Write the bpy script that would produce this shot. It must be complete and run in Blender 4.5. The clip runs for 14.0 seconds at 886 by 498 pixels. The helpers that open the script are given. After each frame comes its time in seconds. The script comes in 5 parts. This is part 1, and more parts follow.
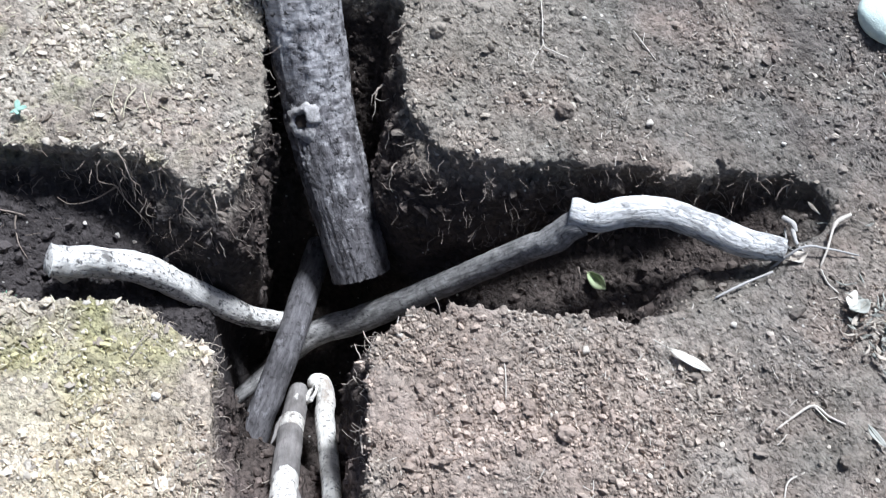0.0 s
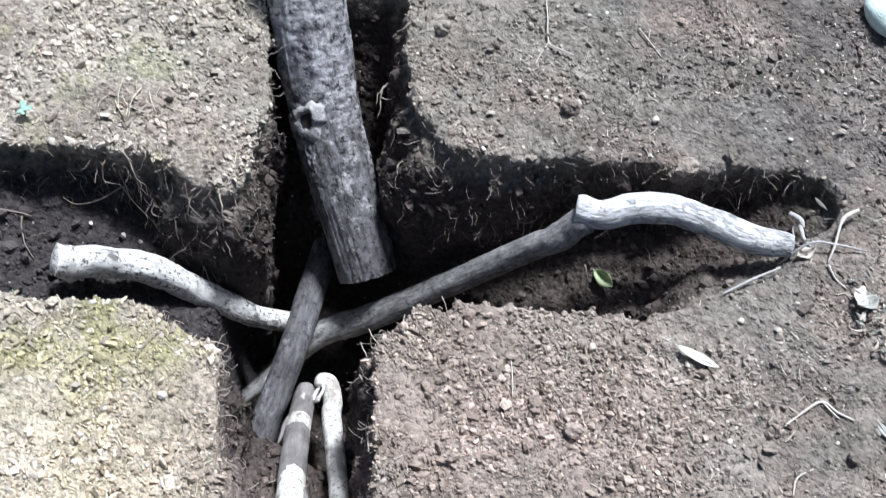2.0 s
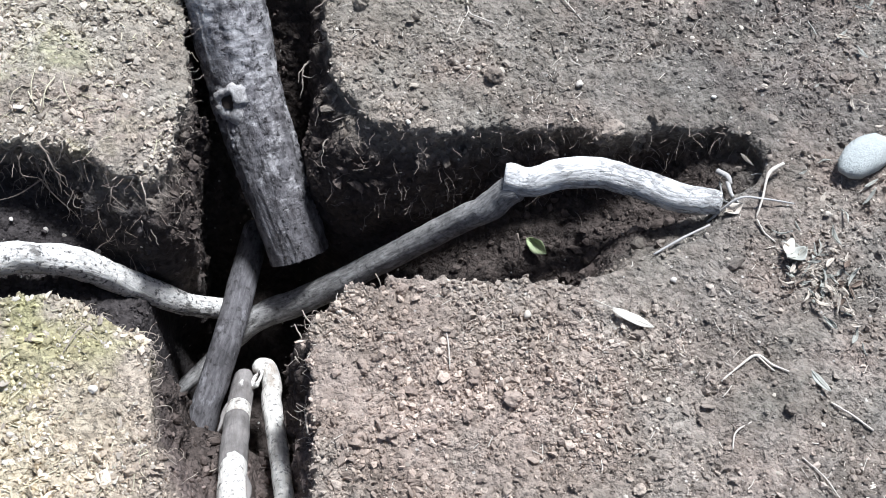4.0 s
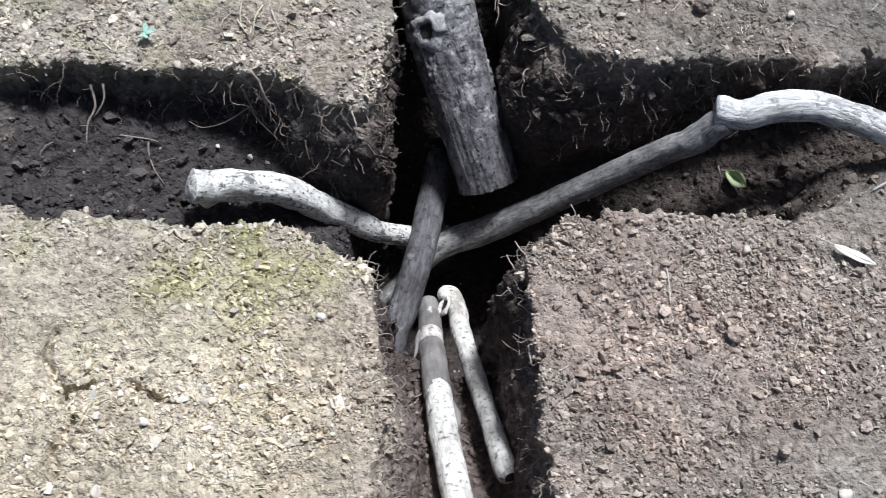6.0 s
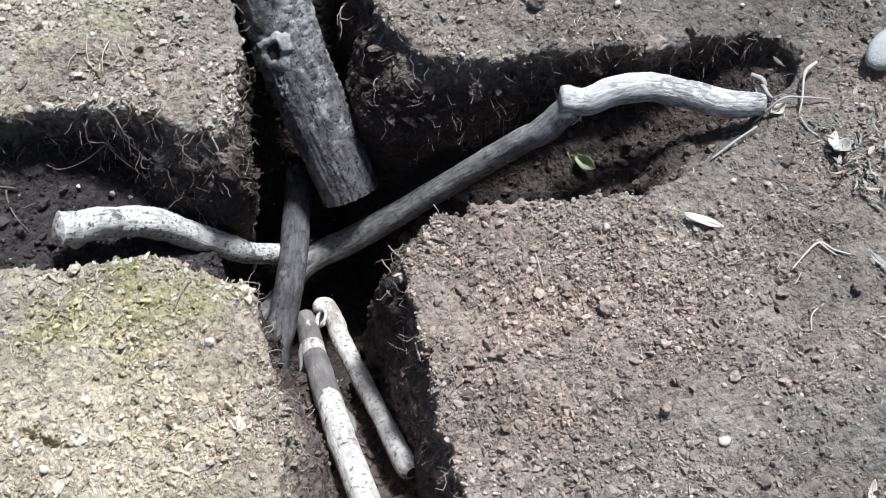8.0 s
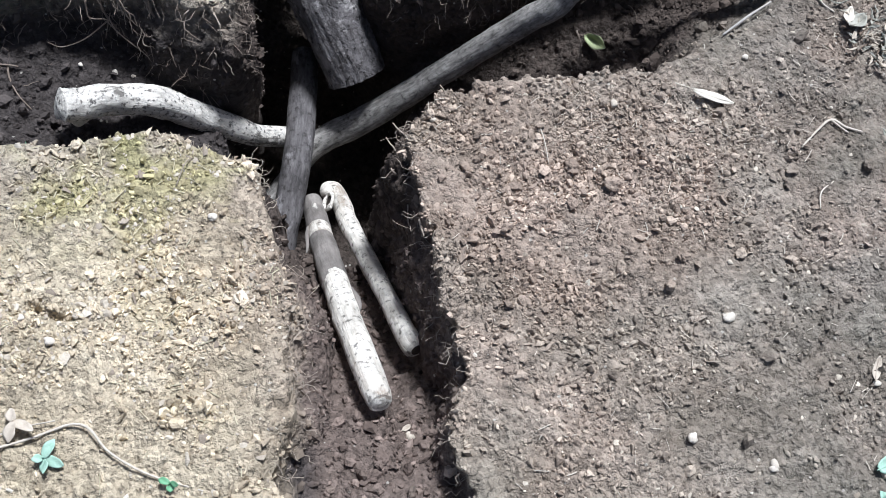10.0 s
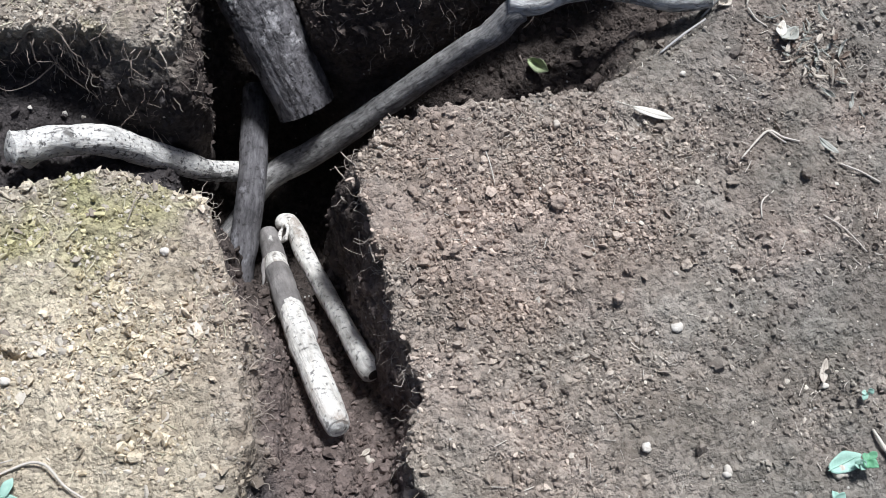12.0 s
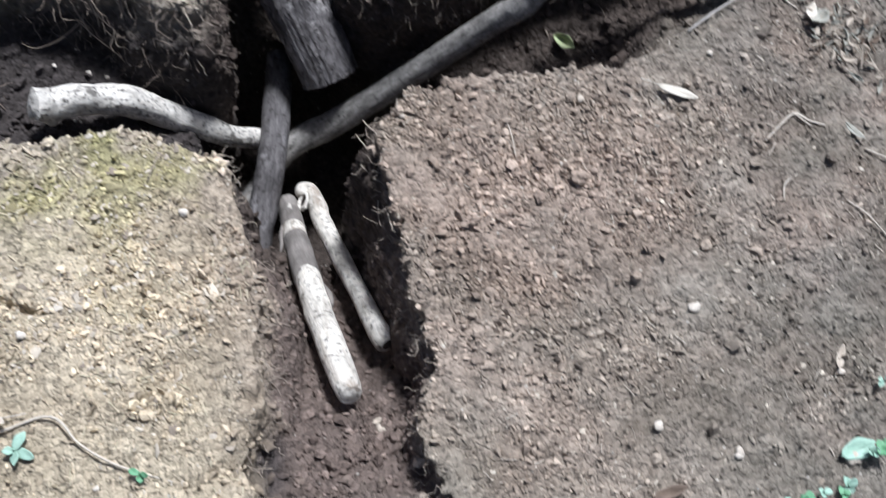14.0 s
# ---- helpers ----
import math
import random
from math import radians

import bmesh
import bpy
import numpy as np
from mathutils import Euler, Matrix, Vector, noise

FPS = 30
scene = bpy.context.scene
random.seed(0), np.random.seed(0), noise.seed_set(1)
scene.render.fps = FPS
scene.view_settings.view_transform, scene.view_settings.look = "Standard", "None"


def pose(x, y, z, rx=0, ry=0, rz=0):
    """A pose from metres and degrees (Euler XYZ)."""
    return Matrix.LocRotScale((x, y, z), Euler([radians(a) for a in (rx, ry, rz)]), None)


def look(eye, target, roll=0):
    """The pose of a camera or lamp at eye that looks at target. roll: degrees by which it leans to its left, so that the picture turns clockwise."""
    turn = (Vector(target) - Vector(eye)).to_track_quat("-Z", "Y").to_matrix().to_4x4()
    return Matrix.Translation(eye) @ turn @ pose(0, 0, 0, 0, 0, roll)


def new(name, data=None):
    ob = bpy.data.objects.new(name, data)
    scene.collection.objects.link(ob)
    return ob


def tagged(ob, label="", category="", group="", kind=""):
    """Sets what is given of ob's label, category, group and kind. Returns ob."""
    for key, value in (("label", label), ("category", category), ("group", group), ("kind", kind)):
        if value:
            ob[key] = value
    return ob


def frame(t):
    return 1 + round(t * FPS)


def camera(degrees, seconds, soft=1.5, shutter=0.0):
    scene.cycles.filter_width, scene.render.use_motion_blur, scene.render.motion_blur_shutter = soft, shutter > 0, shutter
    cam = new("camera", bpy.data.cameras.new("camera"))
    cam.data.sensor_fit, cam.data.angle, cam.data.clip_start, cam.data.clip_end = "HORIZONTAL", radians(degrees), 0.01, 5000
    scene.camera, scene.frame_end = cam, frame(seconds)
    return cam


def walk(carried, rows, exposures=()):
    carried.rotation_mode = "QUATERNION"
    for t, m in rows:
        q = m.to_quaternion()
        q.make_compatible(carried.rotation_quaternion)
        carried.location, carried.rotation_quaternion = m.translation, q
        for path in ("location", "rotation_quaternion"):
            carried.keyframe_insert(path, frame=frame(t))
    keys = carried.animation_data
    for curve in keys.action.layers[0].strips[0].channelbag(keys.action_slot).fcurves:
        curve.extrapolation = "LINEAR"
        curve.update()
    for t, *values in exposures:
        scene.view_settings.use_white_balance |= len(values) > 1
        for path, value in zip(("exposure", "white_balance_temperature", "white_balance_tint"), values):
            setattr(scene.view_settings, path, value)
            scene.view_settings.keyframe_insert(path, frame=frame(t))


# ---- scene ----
cam = camera(42, 14.0, soft=0.75, shutter=0.6)
# --- path ---
PATH = [
    (0, (0.0699, -0.7822, 1.2560), (0.1200, -0.1051, 0.0316), 2.95),
    (0.5, (0.0705, -0.7924, 1.2477), (0.1344, -0.1276, 0.0172), 3.79),
    (1, (0.0798, -0.7908, 1.2434), (0.1379, -0.1295, 0.0108), 3.00),
    (1.5, (0.0805, -0.7861, 1.2445), (0.1399, -0.1269, 0.0108), 2.81),
    (1.9, (0.0747, -0.7881, 1.2486), (0.1145, -0.1014, 0.0239), 1.80),
    (2, (0.0733, -0.7885, 1.2489), (0.1129, -0.1059, 0.0272), 1.86),
    (2.1, (0.0758, -0.7820, 1.2455), (0.1380, -0.1230, 0.0225), 3.73),
    (2.2, (0.0789, -0.7781, 1.2475), (0.1417, -0.1119, 0.0178), 3.17),
    (4.3, (0.0900, -0.7915, 1.2331), (0.1998, -0.1367, 0.0005), 4.10),
    (4.4, (0.0844, -0.7818, 1.2484), (0.1944, -0.1350, 0.0157), 4.19),
    (4.5, (0.0782, -0.7715, 1.2615), (0.1802, -0.1120, 0.0308), 2.95),
    (4.6, (0.0423, -0.7725, 1.2616), (0.1729, -0.0826, 0.0319), 4.40),
    (4.9, (-0.0648, -0.7790, 1.2645), (0.0618, -0.0990, 0.0352), 4.34),
    (5, (-0.1001, -0.7802, 1.2659), (0.0094, -0.1197, 0.0363), 2.88),
    (5.1, (-0.1068, -0.7785, 1.2648), (-0.0153, -0.1394, 0.0377), 1.18),
    (5.4, (-0.1270, -0.7778, 1.2717), (-0.0388, -0.1289, 0.0417), 1.78),
    (5.5, (-0.1346, -0.7785, 1.2759), (-0.0541, -0.1198, 0.0431), 1.85),
    (5.6, (-0.1271, -0.7764, 1.2692), (-0.0797, -0.1349, 0.0279), -0.10),
    (6, (-0.0997, -0.7614, 1.2431), (-0.0688, -0.1866, -0.0331), -0.90),
    (6.4, (-0.0332, -0.7695, 1.2185), (0.0046, -0.1899, -0.0569), -3.70),
    (6.5, (-0.0159, -0.7723, 1.2137), (0.0244, -0.1991, -0.0629), -4.20),
    (6.6, (-0.0340, -0.7616, 1.2174), (0.0477, -0.2134, -0.0612), -0.92),
    (7, (-0.1095, -0.7213, 1.2382), (0.1177, -0.2335, -0.0542), 6.26),
    (7.4, (-0.1705, -0.7238, 1.2757), (0.1076, -0.2233, 0.0082), 9.14),
    (7.5, (-0.1854, -0.7247, 1.2850), (0.0908, -0.1834, 0.0238), 9.95),
    (7.6, (-0.1775, -0.7366, 1.2835), (0.0750, -0.1866, 0.0222), 10.29),
    (8, (-0.1479, -0.7795, 1.2804), (0.0767, -0.2229, 0.0156), 9.37),
    (8.5, (-0.1435, -0.7926, 1.2813), (0.0257, -0.2408, 0.0058), 5.88),
    (8.9, (-0.1403, -0.8294, 1.2608), (0.0257, -0.3043, -0.0340), 5.51),
    (9, (-0.1376, -0.8343, 1.2528), (0.0388, -0.3367, -0.0439), 6.85),
    (9.1, (-0.1413, -0.8244, 1.2550), (0.0305, -0.3330, -0.0493), 6.80),
    (9.2, (-0.1444, -0.8121, 1.2550), (0.0397, -0.3530, -0.0547), 9.99),
    (11.3, (-0.1126, -0.8275, 1.2613), (0.0573, -0.3501, -0.0438), 5.84),
    (11.4, (-0.1206, -0.8197, 1.2661), (0.0699, -0.3687, -0.0392), 9.49),
    (11.5, (-0.1238, -0.8079, 1.2702), (0.0714, -0.3395, -0.0346), 8.01),
    (11.6, (-0.1207, -0.8178, 1.2732), (0.0874, -0.3285, -0.0318), 8.39),
    (12, (-0.1118, -0.8431, 1.2709), (0.1062, -0.3481, -0.0204), 8.59),
    (12.5, (-0.1064, -0.8403, 1.2677), (0.1093, -0.3662, -0.0318), 8.59),
    (13, (-0.0921, -0.8476, 1.2613), (0.1386, -0.4151, -0.0501), 12.60),
    (13.5, (-0.0982, -0.8578, 1.2552), (0.1149, -0.4259, -0.0593), 11.38),
    (14, (-0.1124, -0.8571, 1.2606), (0.0783, -0.3725, -0.0389), 8.53),
]
# --- end path ---
walk(cam, [(t, look(eye, target, roll)) for t, eye, target, roll in PATH], exposures=[(0.0, 0.34, 5400, 9), (1.0, 0.27, 5400, 9), (1.5, 0.30, 5400, 9), (2.0, 0.36, 5400, 9), (4.3, 0.36, 5550, 9), (5.0, 0.33, 5550, 9), (5.5, 0.26, 5550, 9), (6.0, 0.09, 5550, 9), (7.0, 0.12, 5550, 9), (7.5, 0.09, 5560, 9), (8.5, 0.15, 5600, 9), (9.0, 0.22, 5600, 9), (9.2, 0.20, 5600, 9), (11.3, -0.06, 5650, 9), (11.6, -0.08, 5650, 9), (12.0, -0.02, 5650, 9), (13.0, 0.07, 5650, 10), (13.5, 0.07, 5650, 10), (14.0, -0.02, 5650, 10)])

# ---- daylight: hazy sky with a wide soft sun ----
world = bpy.data.worlds.new("sky")
scene.world = world
world.use_nodes = True
SUN_EL, SUN_AZ = radians(64), radians(37)   # azimuth from +y towards +x
wn = world.node_tree
sky = wn.nodes.new("ShaderNodeTexSky")
sky.sky_type = "NISHITA"
sky.sun_disc = False
sky.sun_elevation, sky.sun_rotation = SUN_EL, SUN_AZ
sky.dust_density = 4.0
wn.links.new(sky.outputs[0], wn.nodes["Background"].inputs[0])
wn.nodes["Background"].inputs[1].default_value = 0.057
sun = new("sun", bpy.data.lights.new("sun", "SUN"))
sun.data.energy, sun.data.angle, sun.data.color = 5.7, radians(11), (1.0, 0.97, 0.93)
sun_way = Vector((math.sin(SUN_AZ) * math.cos(SUN_EL), math.cos(SUN_AZ) * math.cos(SUN_EL), math.sin(SUN_EL)))
sun.matrix_world = look(sun_way * 5, (0, 0, 0))


# ---- numeric noise ----
_lattice = np.random.RandomState(7).rand(64, 64, 64).astype(np.float32)


def vnoise(p, scale, shift=0.0):
    """Smooth value noise, -1 to 1, at the points p (n, 3); scale in cells a metre."""
    q = p * scale + shift
    i = np.floor(q).astype(np.int32)
    f = (q - i).astype(np.float32)
    f = f * f * (3 - 2 * f)
    a, b = i & 63, (i + 1) & 63
    fx, fy, fz = f[:, 0], f[:, 1], f[:, 2]
    L = _lattice
    c00 = L[a[:, 0], a[:, 1], a[:, 2]] * (1 - fx) + L[b[:, 0], a[:, 1], a[:, 2]] * fx
    c10 = L[a[:, 0], b[:, 1], a[:, 2]] * (1 - fx) + L[b[:, 0], b[:, 1], a[:, 2]] * fx
    c01 = L[a[:, 0], a[:, 1], b[:, 2]] * (1 - fx) + L[b[:, 0], a[:, 1], b[:, 2]] * fx
    c11 = L[a[:, 0], b[:, 1], b[:, 2]] * (1 - fx) + L[b[:, 0], b[:, 1], b[:, 2]] * fx
    c0, c1 = c00 * (1 - fy) + c10 * fy, c01 * (1 - fy) + c11 * fy
    return (c0 * (1 - fz) + c1 * fz) * 2 - 1


def ramp(x, lo, hi):
    """0 at lo to 1 at hi, smoothly."""
    t = np.clip((x - lo) / (hi - lo), 0, 1)
    return t * t * (3 - 2 * t)


# ---- materials ----
class Nodes:
    """A small shorthand for node materials."""

    def __init__(self, name):
        self.mat = bpy.data.materials.new(name)
        self.mat.use_nodes = True
        self.tree = self.mat.node_tree
        self.bsdf = self.tree.nodes["Principled BSDF"]
        self.pos = self.tree.nodes.new("ShaderNodeTexCoord").outputs["Object"]

    def along_grain(self):
        """Use the coordinates that follow a limb's own line."""
        n = self.tree.nodes.new("ShaderNodeAttribute")
        n.attribute_name = "grain"
        self.pos = n.outputs["Vector"]
        return self

    def put(self, socket, value):
        if isinstance(value, bpy.types.NodeSocket):
            self.tree.links.new(value, socket)
        else:
            socket.default_value = value

    def noise(self, scale, detail=3.0, rough=0.6, vector=None, distort=0.0):
        n = self.tree.nodes.new("ShaderNodeTexNoise")
        self.put(n.inputs["Vector"], vector or self.pos)
        n.inputs["Scale"].default_value, n.inputs["Detail"].default_value = scale, detail
        n.inputs["Roughness"].default_value, n.inputs["Distortion"].default_value = rough, distort
        return n.outputs["Fac"]

    def cells(self, scale, feature="F1", out="Distance", vector=None):
        n = self.tree.nodes.new("ShaderNodeTexVoronoi")
        n.feature = feature
        self.put(n.inputs["Vector"], vector or self.pos)
        n.inputs["Scale"].default_value = scale
        return n.outputs[out]

    def curve(self, fac, *stops):
        """A colour ramp; stops are (place, value or rgb)."""
        n = self.tree.nodes.new("ShaderNodeValToRGB")
        self.put(n.inputs[0], fac)
        els = n.color_ramp.elements
        while len(els) < len(stops):
            els.new(0.5)
        for e, (at, v) in zip(els, stops):
            e.position = at
            e.color = (v, v, v, 1) if isinstance(v, (int, float)) else (*v, 1)
        return n.outputs[0]

    def mix(self, fac, a, b, how="MIX"):
        n = self.tree.nodes.new("ShaderNodeMix")
        n.data_type, n.blend_type = "RGBA", how
        self.put(n.inputs[0], fac)
        for s, v in ((n.inputs[6], a), (n.inputs[7], b)):
            self.put(s, (*v, 1) if isinstance(v, tuple) else v)
        return n.outputs[2]

    def math(self, how, a, b=0.0):
        n = self.tree.nodes.new("ShaderNodeMath")
        n.operation = how
        self.put(n.inputs[0], a), self.put(n.inputs[1], b)
        return n.outputs[0]

    def axis(self, k, vector=None):
        n = self.tree.nodes.new("ShaderNodeSeparateXYZ")
        self.put(n.inputs[0], vector or self.pos)
        return n.outputs[k]

    def stretch(self, sx, sy, sz):
        n = self.tree.nodes.new("ShaderNodeMapping")
        self.put(n.inputs["Vector"], self.pos)
        n.inputs["Scale"].default_value = (sx, sy, sz)
        return n.outputs[0]

    def scaled(self, vector, sx, sy, sz):
        n = self.tree.nodes.new("ShaderNodeMapping")
        self.put(n.inputs["Vector"], vector)
        n.inputs["Scale"].default_value = (sx, sy, sz)
        return n.outputs[0]

    def tree_noise_color(self, scale):
        n = self.tree.nodes.new("ShaderNodeTexNoise")
        self.put(n.inputs["Vector"], self.pos)
        n.inputs["Scale"].default_value, n.inputs["Detail"].default_value = scale, 3.0
        return n.outputs["Color"]

    def island(self):
        return self.tree.nodes.new("ShaderNodeNewGeometry").outputs["Random Per Island"]

    def chance(self):
        return self.tree.nodes.new("ShaderNodeObjectInfo").outputs["Random"]

    def done(self, color, rough=0.9, height=None, depth=0.002, spec=0.25):
        self.put(self.bsdf.inputs["Base Color"], color)
        self.put(self.bsdf.inputs["Roughness"], rough)
        self.bsdf.inputs["Specular IOR Level"].default_value = spec
        if height is not None:
            b = self.tree.nodes.new("ShaderNodeBump")
            b.inputs["Strength"].default_value, b.inputs["Distance"].default_value = 1.0, depth
            self.put(b.inputs["Height"], height)
            self.tree.links.new(b.outputs[0], self.bsdf.inputs["Normal"])
        return self.mat


def soil_material(name="garden_soil", loose=False):
    """Garden soil in world coordinates, ditch shade painted in; loose crumbs differ a little from one another in tone.
    """
    n = Nodes(name)
    n.pos = n.tree.nodes.new("ShaderNodeNewGeometry").outputs["Position"]
    x, y, z = n.axis(0), n.axis(1), n.axis(2)
    patch = n.noise(5, 4)
    mid = n.noise(38, 5, 0.62)
    grain = n.noise(300, 4, 0.7)
    warp = n.mix(0.0075, n.pos, n.tree_noise_color(190), "ADD")
    crumb = n.cells(150, vector=warp)
    crumb_tone = n.cells(150, out="Color", vector=warp)
    # pale trodden soil on one side of the cross ditch, darker brown soil on the other
    side = n.math("ADD", x, n.math("MULTIPLY", n.math("SUBTRACT", patch, 0.5), 0.55))
    brownish = n.curve(n.math("ADD", n.math("MULTIPLY", side, 0.9), 0.42), (0.1, 0.0), (0.95, 1.0))
    dry = n.mix(mid, (0.28, 0.245, 0.193), (0.60, 0.535, 0.435))
    brown_soil = n.mix(mid, (0.135, 0.117, 0.099), (0.34, 0.302, 0.257))
    # a still darker brown towards the far side
    dark_soil = n.mix(mid, (0.105, 0.092, 0.080), (0.245, 0.215, 0.187))
    brown_soil = n.mix(n.curve(n.math("ADD", n.math("MULTIPLY", y, 2.0), n.math("MULTIPLY", patch, 0.6)), (0.1, 0.0), (0.45, 1.0)), brown_soil, dark_soil)
    col = n.mix(brownish, dry, brown_soil)
    # rusty crumbly loam
    red = n.curve(n.noise(4.2, 3, vector=n.stretch(1, 1.4, 1)), (0.47, 0.0), (0.66, 0.6))
    bed = n.math("ADD", n.math("MULTIPLY", n.math("ABSOLUTE", n.math("SUBTRACT", x, 0.17)), 1.7), n.math("MULTIPLY", n.math("ABSOLUTE", n.math("ADD", y, 0.34)), 1.9))
    bed = n.math("ADD", bed, n.math("MULTIPLY", n.math("SUBTRACT", patch, 0.5), 1.1))
    red = n.math("MAXIMUM", red, n.curve(bed, (0.25, 0.85), (0.95, 0.0)))
    rim = n.math("ADD", n.math("MULTIPLY", n.math("ABSOLUTE", n.math("ADD", x, 0.17)), 3.6), n.math("MULTIPLY", n.math("ABSOLUTE", n.math("ADD", y, 0.38)), 2.2))
    rim = n.math("ADD", rim, n.math("MULTIPLY", n.math("SUBTRACT", mid, 0.5), 0.9))
    red = n.math("MAXIMUM", red, n.curve(rim, (0.3, 0.7), (0.9, 0.0)))
    col = n.mix(red, col, n.mix(mid, (0.25, 0.190, 0.151), (0.49, 0.394, 0.324)))
    # chalky dried film away from the ditch
    film_at = n.curve(n.noise(6.3, 4, vector=n.stretch(1, 0.8, 1)), (0.48, 0.0), (0.66, 0.45))
    col = n.mix(n.math("MULTIPLY", film_at, brownish), col, n.mix(mid, (0.25, 0.238, 0.20), (0.45, 0.43, 0.37)))
    # thin moss on the trodden side
    moss_at = n.math("MULTIPLY", n.curve(n.noise(8.5, 5), (0.53, 0.0), (0.66, 0.5)),
                     n.curve(n.math("ADD", n.math("MULTIPLY", x, -1.6), 0.25), (0.42, 0.0), (0.75, 1.0)))
    col = n.mix(moss_at, col, n.mix(grain, (0.22, 0.225, 0.085), (0.46, 0.45, 0.22)))
    tuft = n.math("ADD", n.math("MULTIPLY", n.math("ABSOLUTE", n.math("ADD", x, 0.30)), 5.5), n.math("MULTIPLY", n.math("ABSOLUTE", n.math("ADD", y, 0.222)), 9.0))
    tuft = n.curve(n.math("ADD", tuft, n.math("MULTIPLY", n.math("SUBTRACT", n.noise(16, 4), 0.5), 2.6)), (0.30, 0.8), (0.9, 0.0))
    col = n.mix(tuft, col, n.mix(grain, (0.22, 0.23, 0.07), (0.46, 0.45, 0.17)))
    # yellowish dried algae on one block
    algae = n.math("MULTIPLY", n.curve(n.math("ADD", n.math("MULTIPLY", x, -2.5), n.math("MULTIPLY", patch, 0.3)), (0.4, 0.0), (0.75, 1.0)),
                   n.curve(n.math("ADD", n.math("MULTIPLY", y, -2.2), n.math("MULTIPLY", n.noise(3.1, 3), 0.6)), (0.45, 0.0), (1.0, 1.0)))
    col = n.mix(n.math("MULTIPLY", algae, 0.72), col, n.mix(mid, (0.46, 0.38, 0.265), (0.80, 0.69, 0.505)))
    crust = n.mix(n.curve(n.noise(7.5, 4, 0.6), (0.36, 0.0), (0.64, 1.0)), (0.80, 0.79, 0.77), (1.12, 1.12, 1.12))
    col = n.mix(1.0, col, crust, "MULTIPLY")
    # plain mixed soil farther out
    reach = n.math("SQRT", n.math("ADD", n.math("MULTIPLY", x, x), n.math("MULTIPLY", y, y)))
    reach = n.math("ADD", reach, n.math("MULTIPLY", n.math("SUBTRACT", n.noise(1.3, 4), 0.5), 0.8))
    spread = n.mix(n.curve(n.noise(0.9, 5), (0.4, 0.0), (0.6, 1.0)), n.mix(mid, (0.20, 0.175, 0.145), (0.34, 0.30, 0.25)), n.mix(mid, (0.26, 0.235, 0.18), (0.42, 0.38, 0.30)))
    col = n.mix(n.curve(n.math("MULTIPLY", reach, 0.5), (0.55, 0.0), (0.85, 1.0)), col, spread)
    # freshly cut earth below the crust, its brown darkened by painted ditch shade
    cut_shade_at = n.curve(n.math("ADD", n.math("MULTIPLY", z, -10.0), n.math("MULTIPLY", mid, 0.35)), (0.42, 0.0), (0.80, 1.0))
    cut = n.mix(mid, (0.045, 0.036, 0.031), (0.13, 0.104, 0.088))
    # redder earth on the near ramp, lightened to put its brighter light in
    lit_ramp = n.curve(n.math("ADD", n.math("MULTIPLY", y, -2.2), n.math("MULTIPLY", patch, 0.4)), (0.72, 0.0), (1.1, 1.0))
    cut = n.mix(lit_ramp, cut, n.mix(mid, (0.125, 0.096, 0.082), (0.25, 0.198, 0.17)))
    # smooth grey smear on the west ditch floor, its shade painted in too
    clay_shade = n.curve(n.math("ADD", n.math("MULTIPLY", x, -4.0), n.math("MULTIPLY", patch, 0.5)), (0.85, 0.0), (1.25, 0.85))
    cut = n.mix(clay_shade, cut, n.mix(mid, (0.042, 0.037, 0.036), (0.095, 0.084, 0.081)))
    col = n.mix(cut_shade_at, col, cut)
    if loose:
        r = n.math("FRACT", n.math("ADD", n.math("MULTIPLY", n.island(), 7.0), n.chance()))
        col = n.mix(1.0, col, n.mix(n.curve(r, (0.0, 0.0), (0.6, 0.4), (1.0, 1.0)), (0.72, 0.70, 0.69), (1.66, 1.64, 1.61)), "MULTIPLY")
    else:
        tone = n.mix(n.axis(0, crumb_tone), (0.66, 0.65, 0.64), (1.28, 1.27, 1.26))
        col = n.mix(0.8, col, tone, "MULTIPLY")
        grit = n.math("MULTIPLY", n.curve(n.cells(95), (0.0, 1.0), (0.16, 1.0), (0.2, 0.0)),
                      n.curve(n.axis(1, n.cells(95, out="Color")), (0.88, 0.0), (0.92, 0.75)))
        col = n.mix(grit, col, (0.60, 0.56, 0.49))
    # shade in the gaps between crumbs, painted as near-black spots
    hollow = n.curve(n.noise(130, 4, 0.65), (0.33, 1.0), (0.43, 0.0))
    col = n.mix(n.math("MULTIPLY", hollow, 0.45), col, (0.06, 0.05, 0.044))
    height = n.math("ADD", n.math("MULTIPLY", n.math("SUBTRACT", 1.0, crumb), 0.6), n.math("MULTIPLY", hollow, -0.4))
    height = n.math("ADD", height, n.math("ADD", n.math("MULTIPLY", grain, 0.6), n.math("MULTIPLY", mid, 2.6)))
    return n.done(col, 0.95, height, 0.002 if loose else 0.007, 0.15)


def crumb_material(name, lo, hi, pale=0.0):
    n = Nodes(name)
    r = n.island()
    col = n.mix(r, lo, hi)
    col = n.mix(0.6, col, n.mix(n.noise(260, 3), (0.6, 0.58, 0.56), (1.35, 1.32, 1.3)), "MULTIPLY")
    if pale:
        col = n.mix(n.curve(n.math("FRACT", n.math("MULTIPLY", r, 37.0)), (1 - pale, 0.0), (1 - pale + 0.01, 1.0)), col, (0.55, 0.5, 0.42))
    return n.done(col, 0.93, n.noise(500, 3), 0.0012, 0.2)


